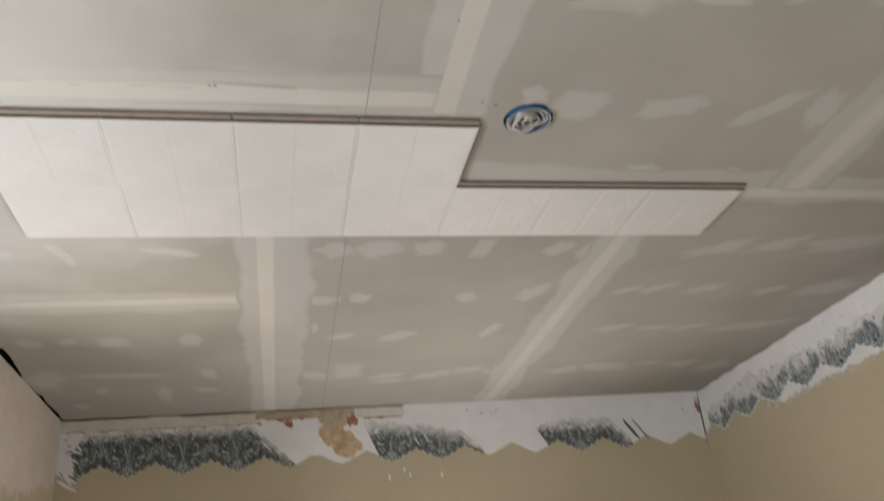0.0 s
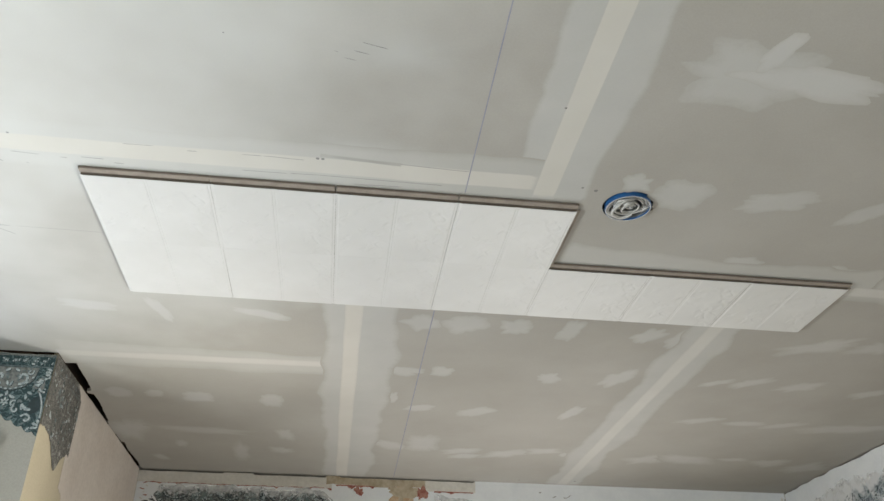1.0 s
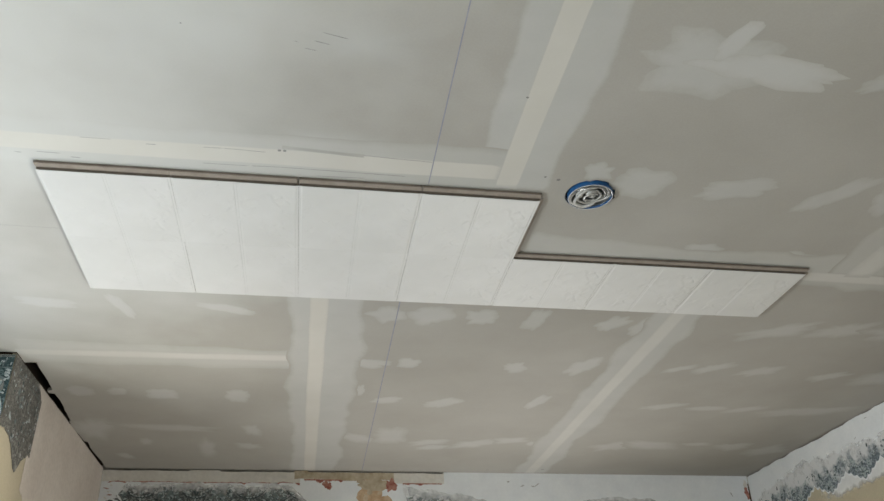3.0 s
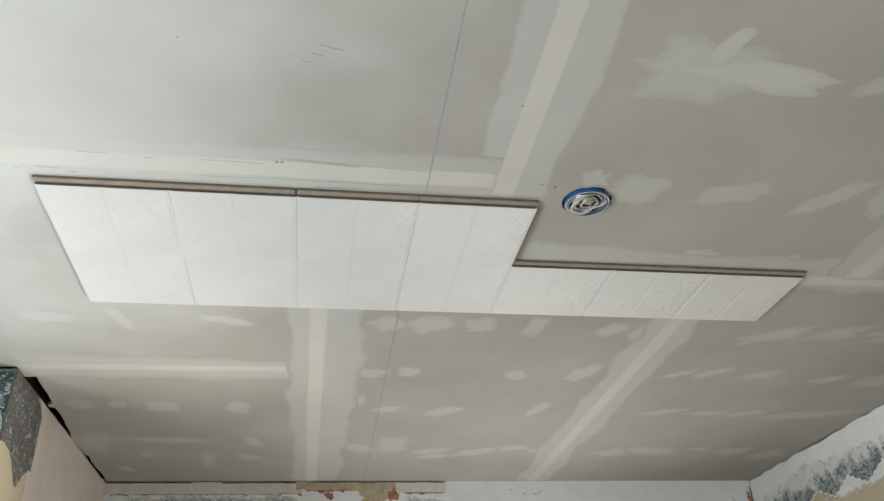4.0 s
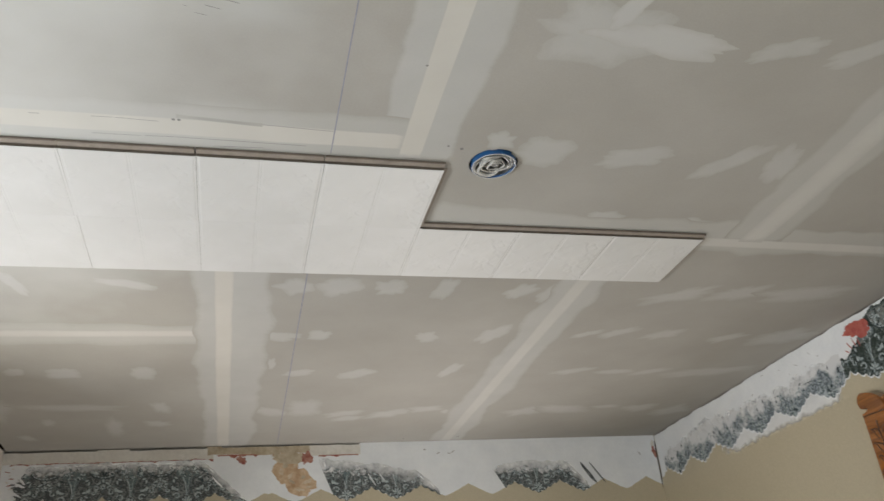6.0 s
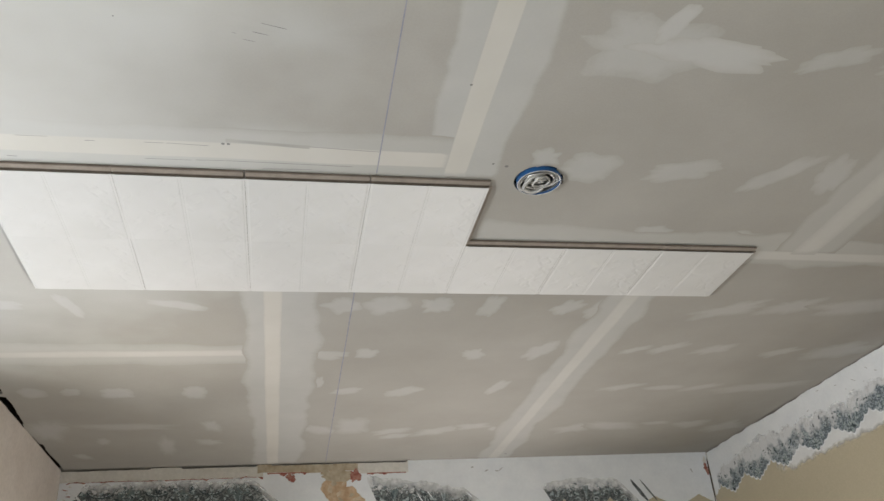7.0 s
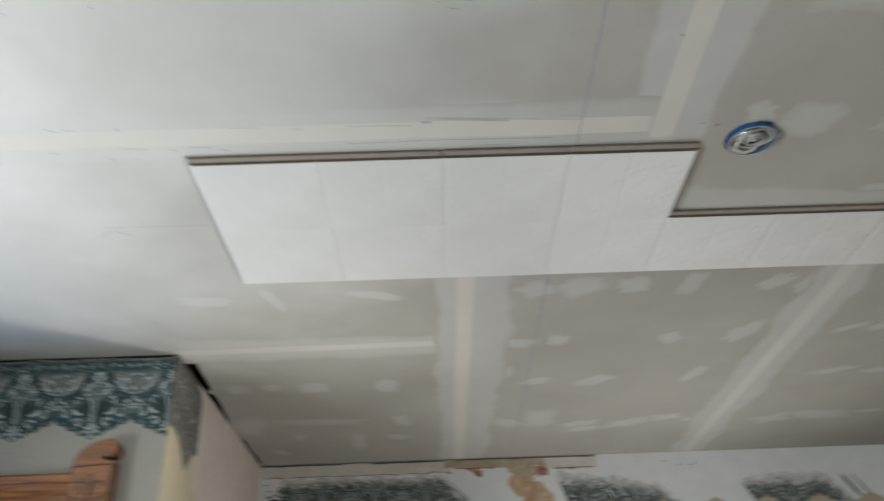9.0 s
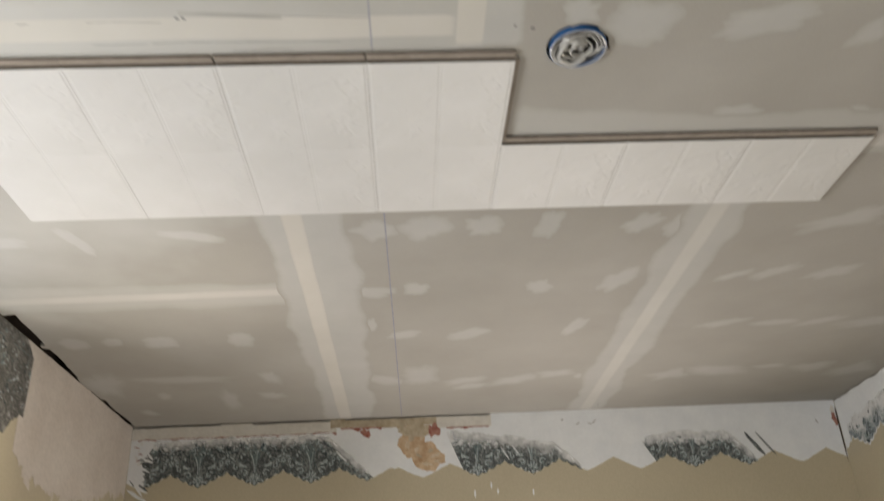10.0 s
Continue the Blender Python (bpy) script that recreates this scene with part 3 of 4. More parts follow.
for x0, y0, x1, y1 in ((0.718, -0.116, 0.767, -0.117), (0.767, -0.117, 0.865, -0.113), (0.711, -0.053, 0.825, -0.054), (0.825, -0.055, 0.896, -0.057), (0.896, -0.057, 1.20, -0.053), (0.985, -0.131, 1.26, -0.118), (0.014, -0.051, 0.048, -0.047),
                       (0.945, -0.468, 0.975, -0.462), (0.965, -0.490, 1.00, -0.482), (0.925, -0.485, 0.94, -0.481), (0.98, -0.515, 1.035, -0.502), (0.45, -0.122, 0.52, -0.122), (0.98, -0.030, 1.10, -0.034)):
    streak("pencil_mark", (x0, y0), (x1, y1), 0.0016, PENCIL, 0.2, 0.5, 26, fade=0.012)
streak("graphite_smudge", (0.90, -0.137), (1.09, -0.124), 0.012, SMUDGE, 0.8, 0.3, 9, fade=0.05)
for x, y, r in ((1.576, -0.082, 0.0045), (0.894, -0.1235, 0.004), (0.906, -0.1235, 0.004), (0.716, -0.505, 0.0018), (1.423, -0.376, 0.003), (0.203, -0.129, 0.003), (1.54, -0.09, 0.003), (2.25, 2.60, 0.006), (1.95, 2.62, 0.005), (0.114, -0.482, 0.0018), (0.28, -0.493, 0.0022)):
    smear("screw_dimple", x, y, r, r, 0, PENCIL, 0.2, 0.1, n=14)

# ---- ceiling tiles ----
S = 0.305
TH = 0.012


def tile_face_mesh():
    """Face with beaded joints and a scored middle; tongue strips on two sides."""
    d, g = 0.0009, 0.006
    prof = [(0.0, -TH + 0.0009), (0.0025, -TH + d), (g, -TH + d), (g + 0.002, -TH)]
    m = S / 2
    prof += [(m - g, -TH), (m - g + 0.002, -TH + d * 0.7), (m - 0.0015, -TH + d * 0.7), (m, -TH + 0.0002), (m + 0.0015, -TH + d * 0.7), (m + g - 0.002, -TH + d * 0.7), (m + g, -TH)]
    prof += [(S - g - 0.002, -TH), (S - g, -TH + d), (S - 0.0025, -TH + d), (S - 0.0006, -TH + 0.0009)]
    verts, faces = [], []
    e = 0.0012
    for y, lift in ((0.0, 0.0008), (e, 0.0), (S - e, 0.0), (S - 0.0001, 0.0001)):
        verts += [(x, y, z + lift) for x, z in prof]
    n = len(prof)
    for r in range(3):
        for i in range(n - 1):
            a = r * n + i
            faces.append((a, a + n, a + n + 1, a + 1))
    return mesh_of("face", verts, faces, TILE)


def strip(lo, hi, mat=None):
    bm = bmesh.new()
    bmesh.ops.create_cube(bm, size=1.0)
    for v in bm.verts:
        v.co = [(a + b) / 2 + c * (b - a) for a, b, c in zip(lo, hi, v.co)]
    bmesh.ops.bevel(bm, geom=bm.edges[:], offset=0.0006, segments=1, affect="EDGES")
    me = bpy.data.meshes.new("strip")
    bm.to_mesh(me)
    bm.free()
    me.materials.append(mat or EDGE)
    return me


FACE = tile_face_mesh()
# groove and core take the darker copy, so their shade is coloured in
GROOVE = strip((0.0012, -0.0060, -0.0036), (S - 0.0012, 0.0014, -0.0006), EDGE_SHADED)
CORE = strip((0.0008, 0.0010, -TH + 0.0040), (S - 0.0008, S - 0.001, -0.0003), EDGE_SHADED)
TONGUE_X = strip((S - 0.001, 0.001, -0.0058), (S + 0.009, S - 0.002, -0.0014))


def tongue_strips(gap):
    """Tongue and an added dark strip painting the shadow line at its front; the gap is left open at the joint with the
    next tile.
    """
    return strip((0.0, -0.0205, -0.0062), (S - gap, -0.0050, -0.0026)), strip((0.0, -0.0228, -0.0054), (S - gap, -0.0204, -0.0002), EDGE_SHADED)


def fibreboard_tile(x, y, front, end, gap=0.0005):
    tile = new("fibreboard_tile")
    tile.matrix_world = pose(x, y, H - 0.0016 + random.uniform(-0.0003, 0.0003), 0, 0, random.uniform(-0.1, 0.1))
    part("face", FACE, tile)
    part("core", CORE, tile, "brown fibreboard edge coloured darker for the shade behind the tongue")
    if front:
        tongue, shade_strip = tongue_strips(gap)
        part("tongue", tongue, tile, "brown stapling tongue")
        part("tongue_shade", shade_strip, tile, "added strip coloured dark for the shadow line at the tongue's front")
        part("groove", GROOVE, tile, "groove behind the tongue, its shade put into the dark brown")
    if end:
        part("tongue", TONGUE_X, tile, "brown stapling tongue")
    return tagged(tile, "white embossed square fibreboard tile stapled to the drywall ceiling", "ceiling tile", "tongue-and-groove ceiling tiles")


TX = 0.33
for i in range(7):
    fibreboard_tile(TX + i * S, S, i >= 4, i == 6)
for i in range(4):
    fibreboard_tile(TX + i * S, 0.0, True, i == 3, (0.0005, 0.0042, 0.0028, 0.0005)[i])

# ---- lamp cut-out ----
def tube(name, pts, r, mat, parent, label="", closed=False, sides=8):
    cu = bpy.data.curves.new(name, "CURVE")
    cu.dimensions, cu.bevel_depth, cu.bevel_resolution, cu.use_fill_caps = "3D", r, 2, True
    sp = cu.splines.new("POLY")
    sp.points.add(len(pts) - 1)
    for p, q in zip(sp.points, pts):
        p.co = (*q, 1)
    sp.use_cyclic_u = closed
    sp.use_smooth = True
    cu.materials.append(mat)
    return part(name, cu, parent, label)


def ring(name, cx, cy, z0, z1, r0, r1, mat, parent, label="", n=48):
    """A short pipe wall between two heights."""
    verts, faces = [], []
    for i in range(n):
        a = 2 * math.pi * i / n
        c, s = math.cos(a), math.sin(a)
        verts += [(cx + r * c, cy + r * s, z) for r, z in ((r1, z0), (r0, z0), (r0, z1), (r1, z1))]
    for i in range(n):
        j = (i + 1) % n
        for k in range(4):
            faces.append((4 * i + k, 4 * j + k, 4 * j + (k + 1) % 4, 4 * i + (k + 1) % 4))
    return part(name, mesh_of(name, verts, faces, mat, smooth=False), parent, label)


BX, BY = 1.675, -0.027
outlet = new("junction_box")
outlet.matrix_world = pose(BX, BY, H)
tagged(outlet, "round blue electrical box stuffed with coiled white cable", "electrical box")
ring("box_wall", 0, 0, -0.0090, 0.065, 0.0550, 0.0580, BLUE, outlet, "blue plastic ring standing below the ceiling")
ring("box_rim", 0, 0, -0.0098, -0.0088, 0.0546, 0.0566, CABLE, outlet, "scuffed grey rim")
ring("liner", 0, 0, -0.0040, 0.064, 0.0528, 0.0546, FOIL, outlet, "grey inner liner")
ring("clamp_tab", 0.0605, 0.004, -0.003, 0.02, 0.004, 0.006, CAVITY_DARK, outlet, "dark clamp tab", 8)
me = mesh_of("box_top", [(0.0575 * math.cos(2 * math.pi * i / 40), 0.0575 * math.sin(2 * math.pi * i / 40), 0.065) for i in range(40)], [tuple(range(40))], CAVITY_DARK)
part("box_top", me, outlet, "dark inside of the box")
for radius, z, lean, thick, ox, oy, a0, turns in ((0.0440, 0.004, 0.008, 0.0050, 0.000, 0.002, 1.0, 37), (0.0350, -0.001, 0.009, 0.0046, 0.004, 0.006, 2.2, 30), (0.0240, 0.006, 0.008, 0.0048, -0.006, -0.002, 0.2, 34), (0.0130, 0.000, 0.005, 0.0042, 0.003, -0.006, 3.0, 32),
                                                  (0.0400, -0.004, 0.004, 0.0026, 0.002, -0.004, 4.0, 26), (0.0300, -0.005, 0.006, 0.0028, -0.004, 0.004, 5.2, 28), (0.0190, -0.006, 0.004, 0.0026, 0.006, 0.006, 0.9, 30)):
    loop = []
    for k in range(turns):
        a = a0 + k * 0.165
        r = radius * (1 + 0.17 * math.sin(1.7 * a + radius * 90) + 0.05 * math.sin(5.1 * a))
        loop.append((ox + r * math.cos(a), oy + r * 0.95 * math.sin(a), z + 1.3 * lean * math.sin(a + radius * 60) + 0.0001 * k))
    tube("cable_loop", loop, thick, CABLE, outlet, "loop of white cable")
tube("cable_end", [(0.010 * math.cos(a * 0.4), 0.010 * math.sin(a * 0.4) - 0.002, -0.004 + 0.0012 * a) for a in range(12)], 0.0042, CABLE, outlet, "loose cable end")
tube("ground_wire", [(0.040 * math.cos(a * 0.22 + 3.3), 0.039 * math.sin(a * 0.22 + 3.3), -0.004 + 0.002 * math.sin(a)) for a in range(15)], 0.0018, FOIL, outlet, "bare metal wire")

# ---- stripped plaster and border paper on the walls ----
PERIOD, TIP, VAL = 0.2665, 2.135, 2.203


def scallop(u, phase, small=0.006):
    """Lower outline of the border: hanging lobes with rounded tips and a fluted edge."""
    f = ((u - phase) / PERIOD) % 1.0
    a = abs(f - 0.5) * 2          # 1 at the tips, 0 at the valleys
    r = (1.113 - math.sqrt((1 - a) ** 2 + 0.0125) - 0.1065) / 1.0 + 0.0055
    return VAL - (VAL - TIP) * max(0.0, r) - small * abs(math.sin(a * math.pi * 3.5))


PH = {"far": 0.308, "right": 2.195, "return": 1.30, "alcove": -0.030}


RAISED = {"right": 0.032}      # the border on the side wall hangs a little higher


def right_lobe(u, small=0.011):
    return scallop(u, PH["right"], small) + RAISED["right"]


def right_smear(u):
    """White filler smeared over the paint below the lobes."""
    return 2.128 + 0.020 * fbm(u, 25, 4) + 0.006 * fbm(u, 27, 26)


def plaster(wall, u0, u1, gap, mat, parent, label, ragged=0.0, low=0.0):
    def bot(u):
        if wall == "right":
            return right_lobe(u, 0.012) - 0.001 - 0.008 * max(0.0, fbm(u, 29, 9))
        return scallop(u, PH[wall], 0.0015) + 0.003 * fbm(u, 21, 14) - low - ragged * abs(fbm(u, 23, 16))
    return layer("stripped_plaster", wall, u0, u1, bot, lambda u: H - gap(u) - 0.0005, 0.0010, mat, parent, label, rows=3)


plaster("far", LEFT + 0.002, RIGHT - 0.002, far_gap, PLASTER, wall_far, "bare white plaster where border was stripped")
plaster("right", BACK + 0.01, FAR - 0.004, right_gap, PLASTER, wall_right, "bare white plaster where border was stripped", 0.018, 0.002)


layer("filler_smear", "right", 1.07, 2.06, right_smear, lambda u: max(right_smear(u) + 0.02, right_lobe(u) + 0.03), 0.0008, FILM, wall_right, "white filler smeared thinly over the paint",
      wear=lambda u, z: min(1.0, (z - right_smear(u)) / 0.045) * min(1.0, (u - 1.07) / 0.05) * min(1.0, (2.06 - u) / 0.20), rows=7)


def return_low(u):
    if u < 1.50:
        return 2.17 - 0.02 * abs(fbm(u, 31, 20))
    k = (u - 1.50) / (FAR - 1.50)
    base = 2.05 - 0.10 * math.sin(math.pi * min(1, k * 1.15)) + 0.08 * k
    return base - 0.055 * abs(fbm(u, 33, 13))


layer("scraped_plaster", "return", 1.47, FAR - 0.003, return_low, lambda u: H - return_gap(u) - 0.0005, 0.0012, PINKISH, wall_return, "pinkish scraped plaster with a ragged lower edge", rows=3)

# strips along the top of the far wall
layer("cream_strip", "far", LEFT + 0.004, 0.96, lambda u: 2.374 + 0.005 * fbm(u, 41, 8), lambda u: H - far_gap(u) - 0.001, 0.0020, CREAM, wall_far, "cream strip of old paint", rows=2)
layer("brown_strip", "far", 0.93, 1.452, lambda u: 2.392 + 0.008 * fbm(u, 43, 8), lambda u: H - far_gap(u) - 0.001, 0.0026, PAPER_BROWN, wall_far, "torn brown paper strip", rows=2)
layer("cream_strip", "far", 1.452, 1.722, lambda u: 2.376 + 0.002 * fbm(u, 45, 8), lambda u: H - far_gap(u) - 0.001, 0.0020, CREAM, wall_far, "cream strip of old paint", rows=2)
layer("red_residue", "far", 0.0, 0.96, lambda u: 2.372 + 0.005 * fbm(u, 41, 8) - 0.014 * max(0, fbm(u, 47, 26)) ** 1.5, lambda u: 2.3745 + 0.005 * fbm(u, 41, 8) + 0.005 * fbm(u, 48, 30), 0.0026, RED, wall_far, "thin red paint residue", rows=2)
layer("red_residue", "far", 1.50, 1.71, lambda u: 2.374 - 0.012 * max(0, fbm(u, 49, 30)), lambda u: 2.379, 0.0026, RED, wall_far, "thin red paint residue", rows=2)
layer("red_residue", "far", 0.98, 1.30, lambda u: 2.388 - 0.034 * max(0, fbm(u, 51, 22)), lambda u: 2.394, 0.0022, RED, wall_far, "thin red paint residue", rows=2)


def blob(name, wall, cu, cz, hu, hz, d, mat, parent, seed, jag=0.3, label="", deg=0.0, n=40):
    verts, faces = [on(wall, cu, cz, d)], []
    ca, sa = math.cos(radians(deg)), math.sin(radians(deg))
    for i in range(n):
        a = 2 * math.pi * i / n
        c, s = math.cos(a), math.sin(a)
        w = 1 + jag * (noise.noise(Vector((c * 1.5, s * 1.5, seed))) + 0.6 * noise.noise(Vector((c * 4, s * 4, seed))))
        x, y = hu * c * w, hz * s * w
        verts.append(on(wall, cu + x * ca - y * sa, cz + x * sa + y * ca, d * 0.8))
    faces = [(0, 1 + i, 1 + (i + 1) % n) for i in range(n)]
    return part(name, mesh_of(name, verts, faces, mat), parent, label)


blob("adhesive_patch", "far", 1.33, 2.315, 0.065, 0.085, 0.0026, GLUE, wall_far, 1.0, 0.35, "old orange adhesive")
blob("adhesive_patch", "far", 1.40, 2.235, 0.080, 0.065, 0.0030, GLUE, wall_far, 2.0, 0.35, "old orange adhesive", -25)
blob("adhesive_patch", "far", 1.345, 2.37, 0.09, 0.03, 0.0034, PAPER_BROWN, wall_far, 3.0, 0.35)
for u, z, a, b, g in ((1.44, 2.245, 0.035, 0.016, 20), (1.395, 2.205, 0.03, 0.014, -15), (1.35, 2.275, 0.022, 0.010, 50), (1.305, 2.30, 0.014, 0.022, 10), (1.445, 2.215, 0.018, 0.012, 0), (1.375, 2.325, 0.016, 0.008, 30)):
    blob("adhesive_flake", "far", u, z, a * 0.75, b * 0.75, 0.0037, GLUE_PALE, wall_far, u * 11, 0.7, "pale flake on the adhesive", g, 24)
for u, z, a, b, g in ((1.36, 2.245, 0.018, 0.008, -30), (1.325, 2.335, 0.012, 0.02, 0), (1.415, 2.265, 0.014, 0.007, 40)):
    blob("adhesive_ridge", "far", u, z, a, b, 0.0041, PAPER_BROWN, wall_far, u * 13, 0.7, "", g, 20)
blob("red_residue", "far", 1.435, 2.365, 0.026, 0.036, 0.0040, RED, wall_far, 4.0, 0.6, "red paint splash")
blob("red_residue", "far", 1.10, 2.36, 0.02, 0.028, 0.0030, RED, wall_far, 4.5, 0.7, "red paint splash", 30)
for k in range(9):
    blob("red_residue", "far", 0.004 + 0.010 * (k % 3), 2.385 - 0.016 * k, 0.010 + 0.004 * math.sin(k * 2.7), 0.003, 0.0047 + k * 0.00002, RED if k % 2 else CREAM, wall_far, k * 4.1, 0.6, deg=20 * math.sin(k * 1.9), n=14)
blob("plaster_chip", "far", 1.24, 2.195, 0.022, 0.008, 0.0014, PLASTER, wall_far, 5.0, 0.5)
for u, z in ((1.70, 2.09), (1.73, 2.06), (1.90, 2.05), (1.62, 2.055)):
    blob("plaster_drip", "far", u, z, 0.004, 0.016, 0.0010, PLASTER, wall_far, u * 9, 0.4, n=12)
blob("red_residue", "far", RIGHT - 0.02, 2.345, 0.014, 0.03, 0.0016, RED, wall_far, 6.0, 0.5, "red paint residue in the corner", 10)
blob("adhesive_patch", "far", RIGHT - 0.022, 2.385, 0.012, 0.03, 0.0014, CREAM, wall_far, 6.5, 0.5)
blob("corner_crack", "far", RIGHT - 0.006, 2.29, 0.004, 0.15, 0.0030, CAVITY_DARK, wall_far, 7.0, 0.4, "dark open crack in the wall corner", -1)
blob("red_residue", "right", 0.885, 2.375, 0.085, 0.032, 0.0052, RED_BRIGHT, wall_right, 8.0, 0.55, "red paint splash", 14)
for u, z, a, b, g in ((0.955, 2.330, 0.020, 0.003, 60), (0.925, 2.333, 0.022, 0.003, 70), (0.975, 2.312, 0.014, 0.0025, 40), (0.90, 2.325, 0.018, 0.003, 80)):
    blob("red_residue", "right", u, z, a, b, 0.0054, RED_BRIGHT, wall_right, u * 17, 0.5, "thin red paint residue", g, 14)
for u, z, a, g in ((2.076, 2.393, 0.010, 0), (2.153, 2.372, 0.014, 20), (2.213, 2.369, 0.012, -10), (2.235, 2.378, 0.016, 35), (3.36, 2.335, 0.016, -65)):
    blob("scraper_fleck", "far", u, z, a, 0.003, 0.0016, FLECK, wall_far, u * 3, 0.7, "grey scuff on the plaster", g, 12)
for u, z, a, g in ((1.66, 2.352, 0.014, -25), (1.30, 2.372, 0.018, 30), (1.42, 2.392, 0.008, 0), (1.36, 2.352, 0.006, 0), (1.20, 2.39, 0.012, 40), (1.55, 2.412, 0.016, 5), (1.15, 2.36, 0.010, 20), (1.24, 2.345, 0.006, 0)):
    blob("scraper_fleck", "right", u, z, a * 0.8, 0.0016, 0.0024, FLECK, wall_right, u * 3, 0.7, "grey scuff on the plaster", g, 12)

# ---- printed motif: pale and grey-green shapes on the border paper ----
def motif(phase, u0, u1):
    """All printed shapes of a run of border: (points, material index)."""
    out = []
    rng = random.Random(5)

    def dot(u, z, a, b, deg, m):
        ca, sa = math.cos(radians(deg)), math.sin(radians(deg))
        if m == 0:
            out.append(([(u + 0.0014 + a * 1.12 * math.cos(t) * ca - b * 1.25 * math.sin(t) * sa, z - 0.0017 + a * 1.12 * math.cos(t) * sa + b * 1.25 * math.sin(t) * ca) for t in [k * math.pi / 3 for k in range(6)]], 3))
        out.append(([(u + a * math.cos(t) * ca - b * math.sin(t) * sa, z + a * math.cos(t) * sa + b * math.sin(t) * ca) for t in [k * math.pi / 4 for k in range(8)]], m))

    def stroke(pts, w, m):
        for (ua, za), (ub, zb) in zip(pts, pts[1:]):
            du, dz = ub - ua, zb - za
            q = math.hypot(du, dz) or 1e-6
            nu, nz = -dz / q * w, du / q * w
            if m == 0 and w > 0.002:
                out.append(([(ua + nu + 0.0014, za + nz - 0.0016), (ua - nu + 0.0014, za - nz - 0.0016), (ub - nu + 0.0014, zb - nz - 0.0016), (ub + nu + 0.0014, zb + nz - 0.0016)], 3))
            out.append(([(ua + nu, za + nz), (ua - nu, za - nz), (ub - nu * 0.9, zb - nz * 0.9), (ub + nu * 0.9, zb + nz * 0.9)], m))

    def scroll(u, z, r, turn, hand, m, w=0.0028):
        stroke([(u + hand * r * (1 - k / 13) * math.cos(turn + k * 0.55), z + r * (1 - k / 13) * math.sin(turn + k * 0.55)) for k in range(11)], w, m)

    def fan(u, z, n, r, a, b, start, m):
        """Petals or leaves set round a point."""
        for k in range(n):
            t = start + k * 2 * math.pi / n
            dot(u + r * math.cos(t), z + r * math.sin(t), a, b, math.degrees(t), m)

    k0 = int((u0 - phase) / PERIOD) - 1
    for k in range(k0, k0 + int((u1 - u0) / PERIOD) + 4):
        c, v = phase + k * PERIOD, phase + (k + 0.5) * PERIOD
        for _ in range(36):
            u, z = c + rng.uniform(-0.5, 0.5) * PERIOD, TIP + rng.uniform(0.01, 0.15)
            dot(u, z, rng.uniform(0.003, 0.007), rng.uniform(0.0018, 0.0035), rng.uniform(0, 180), 1)
        # flower hanging at the tip
        fan(c, TIP + 0.031, 9, 0.020, 0.0085, 0.0050, -math.pi / 2, 0)
        fan(c, TIP + 0.031, 6, 0.010, 0.0062, 0.0042, 0.3, 0)
        dot(c, TIP + 0.030, 0.0065, 0.0065, 0, 1)
        dot(c, TIP + 0.012, 0.0090, 0.0070, 0, 0)
        # dark hollows beside a trumpet vase
        for h in (-1, 1):
            dot(c + h * 0.030, TIP + 0.108, 0.022, 0.034, h * 14, 3)
        for j in range(6):
            f, g = j / 6, (j + 1) / 6
            w0, w1 = 0.0065 + 0.028 * f ** 2.6, 0.0065 + 0.028 * g ** 2.6
            z0, z1 = TIP + 0.062 + 0.090 * f, TIP + 0.062 + 0.090 * g
            out.append(([(c - w0, z0), (c + w0 * 0.75, z0), (c + w1 * 0.75, z1), (c - w1, z1)], 1))
            stroke([(c - w0 * 0.75, z0), (c - w1 * 0.75, z1)], 0.0028, 0)
            stroke([(c + w0 * 0.15, z0), (c + w1 * 0.25, z1)], 0.0014, 0)
        # heaped flowers over the vase
        for _ in range(34):
            a, q = rng.uniform(0, 6.28), rng.uniform(0, 1) ** 0.5
            dot(c + 0.056 * q * math.cos(a), TIP + 0.178 + 0.026 * q * math.sin(a), rng.uniform(0.008, 0.014), rng.uniform(0.007, 0.011), rng.uniform(0, 180), rng.choice((1, 1, 2, 2)))
        for _ in range(30):
            a, q = rng.uniform(0, 6.28), rng.uniform(0.2, 1) ** 0.5
            dot(c + 0.054 * q * math.cos(a), TIP + 0.180 + 0.026 * q * math.sin(a), rng.uniform(0.004, 0.008), rng.uniform(0.002, 0.004), rng.uniform(0, 180), 0)
        # sprig at the top of the tent
        fan(c, TIP + 0.220, 7, 0.012, 0.0072, 0.0040, math.pi / 2, 0)
        dot(c, TIP + 0.240, 0.0060, 0.0080, 0, 0)
        for h in (-1, 1):
            # scrolls and leaves along the flanks
            scroll(c + h * 0.050, TIP + 0.058, 0.019, 0.4, h, 0, 0.0036)
            dot(c + h * 0.050, TIP + 0.057, 0.0060, 0.0060, 0, 1)
            for j in range(3):
                dot(c + h * (0.052 + 0.010 * j), TIP + 0.092 + 0.004 * j, 0.0125, 0.0058, h * (10 + 38 * j), 0)
            scroll(c + h * 0.092, TIP + 0.090, 0.014, 2.0, -h, 0, 0.0032)
            for j in range(6):
                f = (j + 0.6) / 6
                u = c + h * f * PERIOD / 2
                dot(u, scallop(u, phase, 0.008) + 0.012, 0.0092, 0.0042, -h * (28 + 25 * (j % 2)), 0 if j % 2 else 1)
            # leafy edge of the tent
            for j in range(9):
                f = j / 8
                u, z = c + h * (0.083 - 0.072 * f ** 0.75), TIP + 0.120 + 0.118 * f
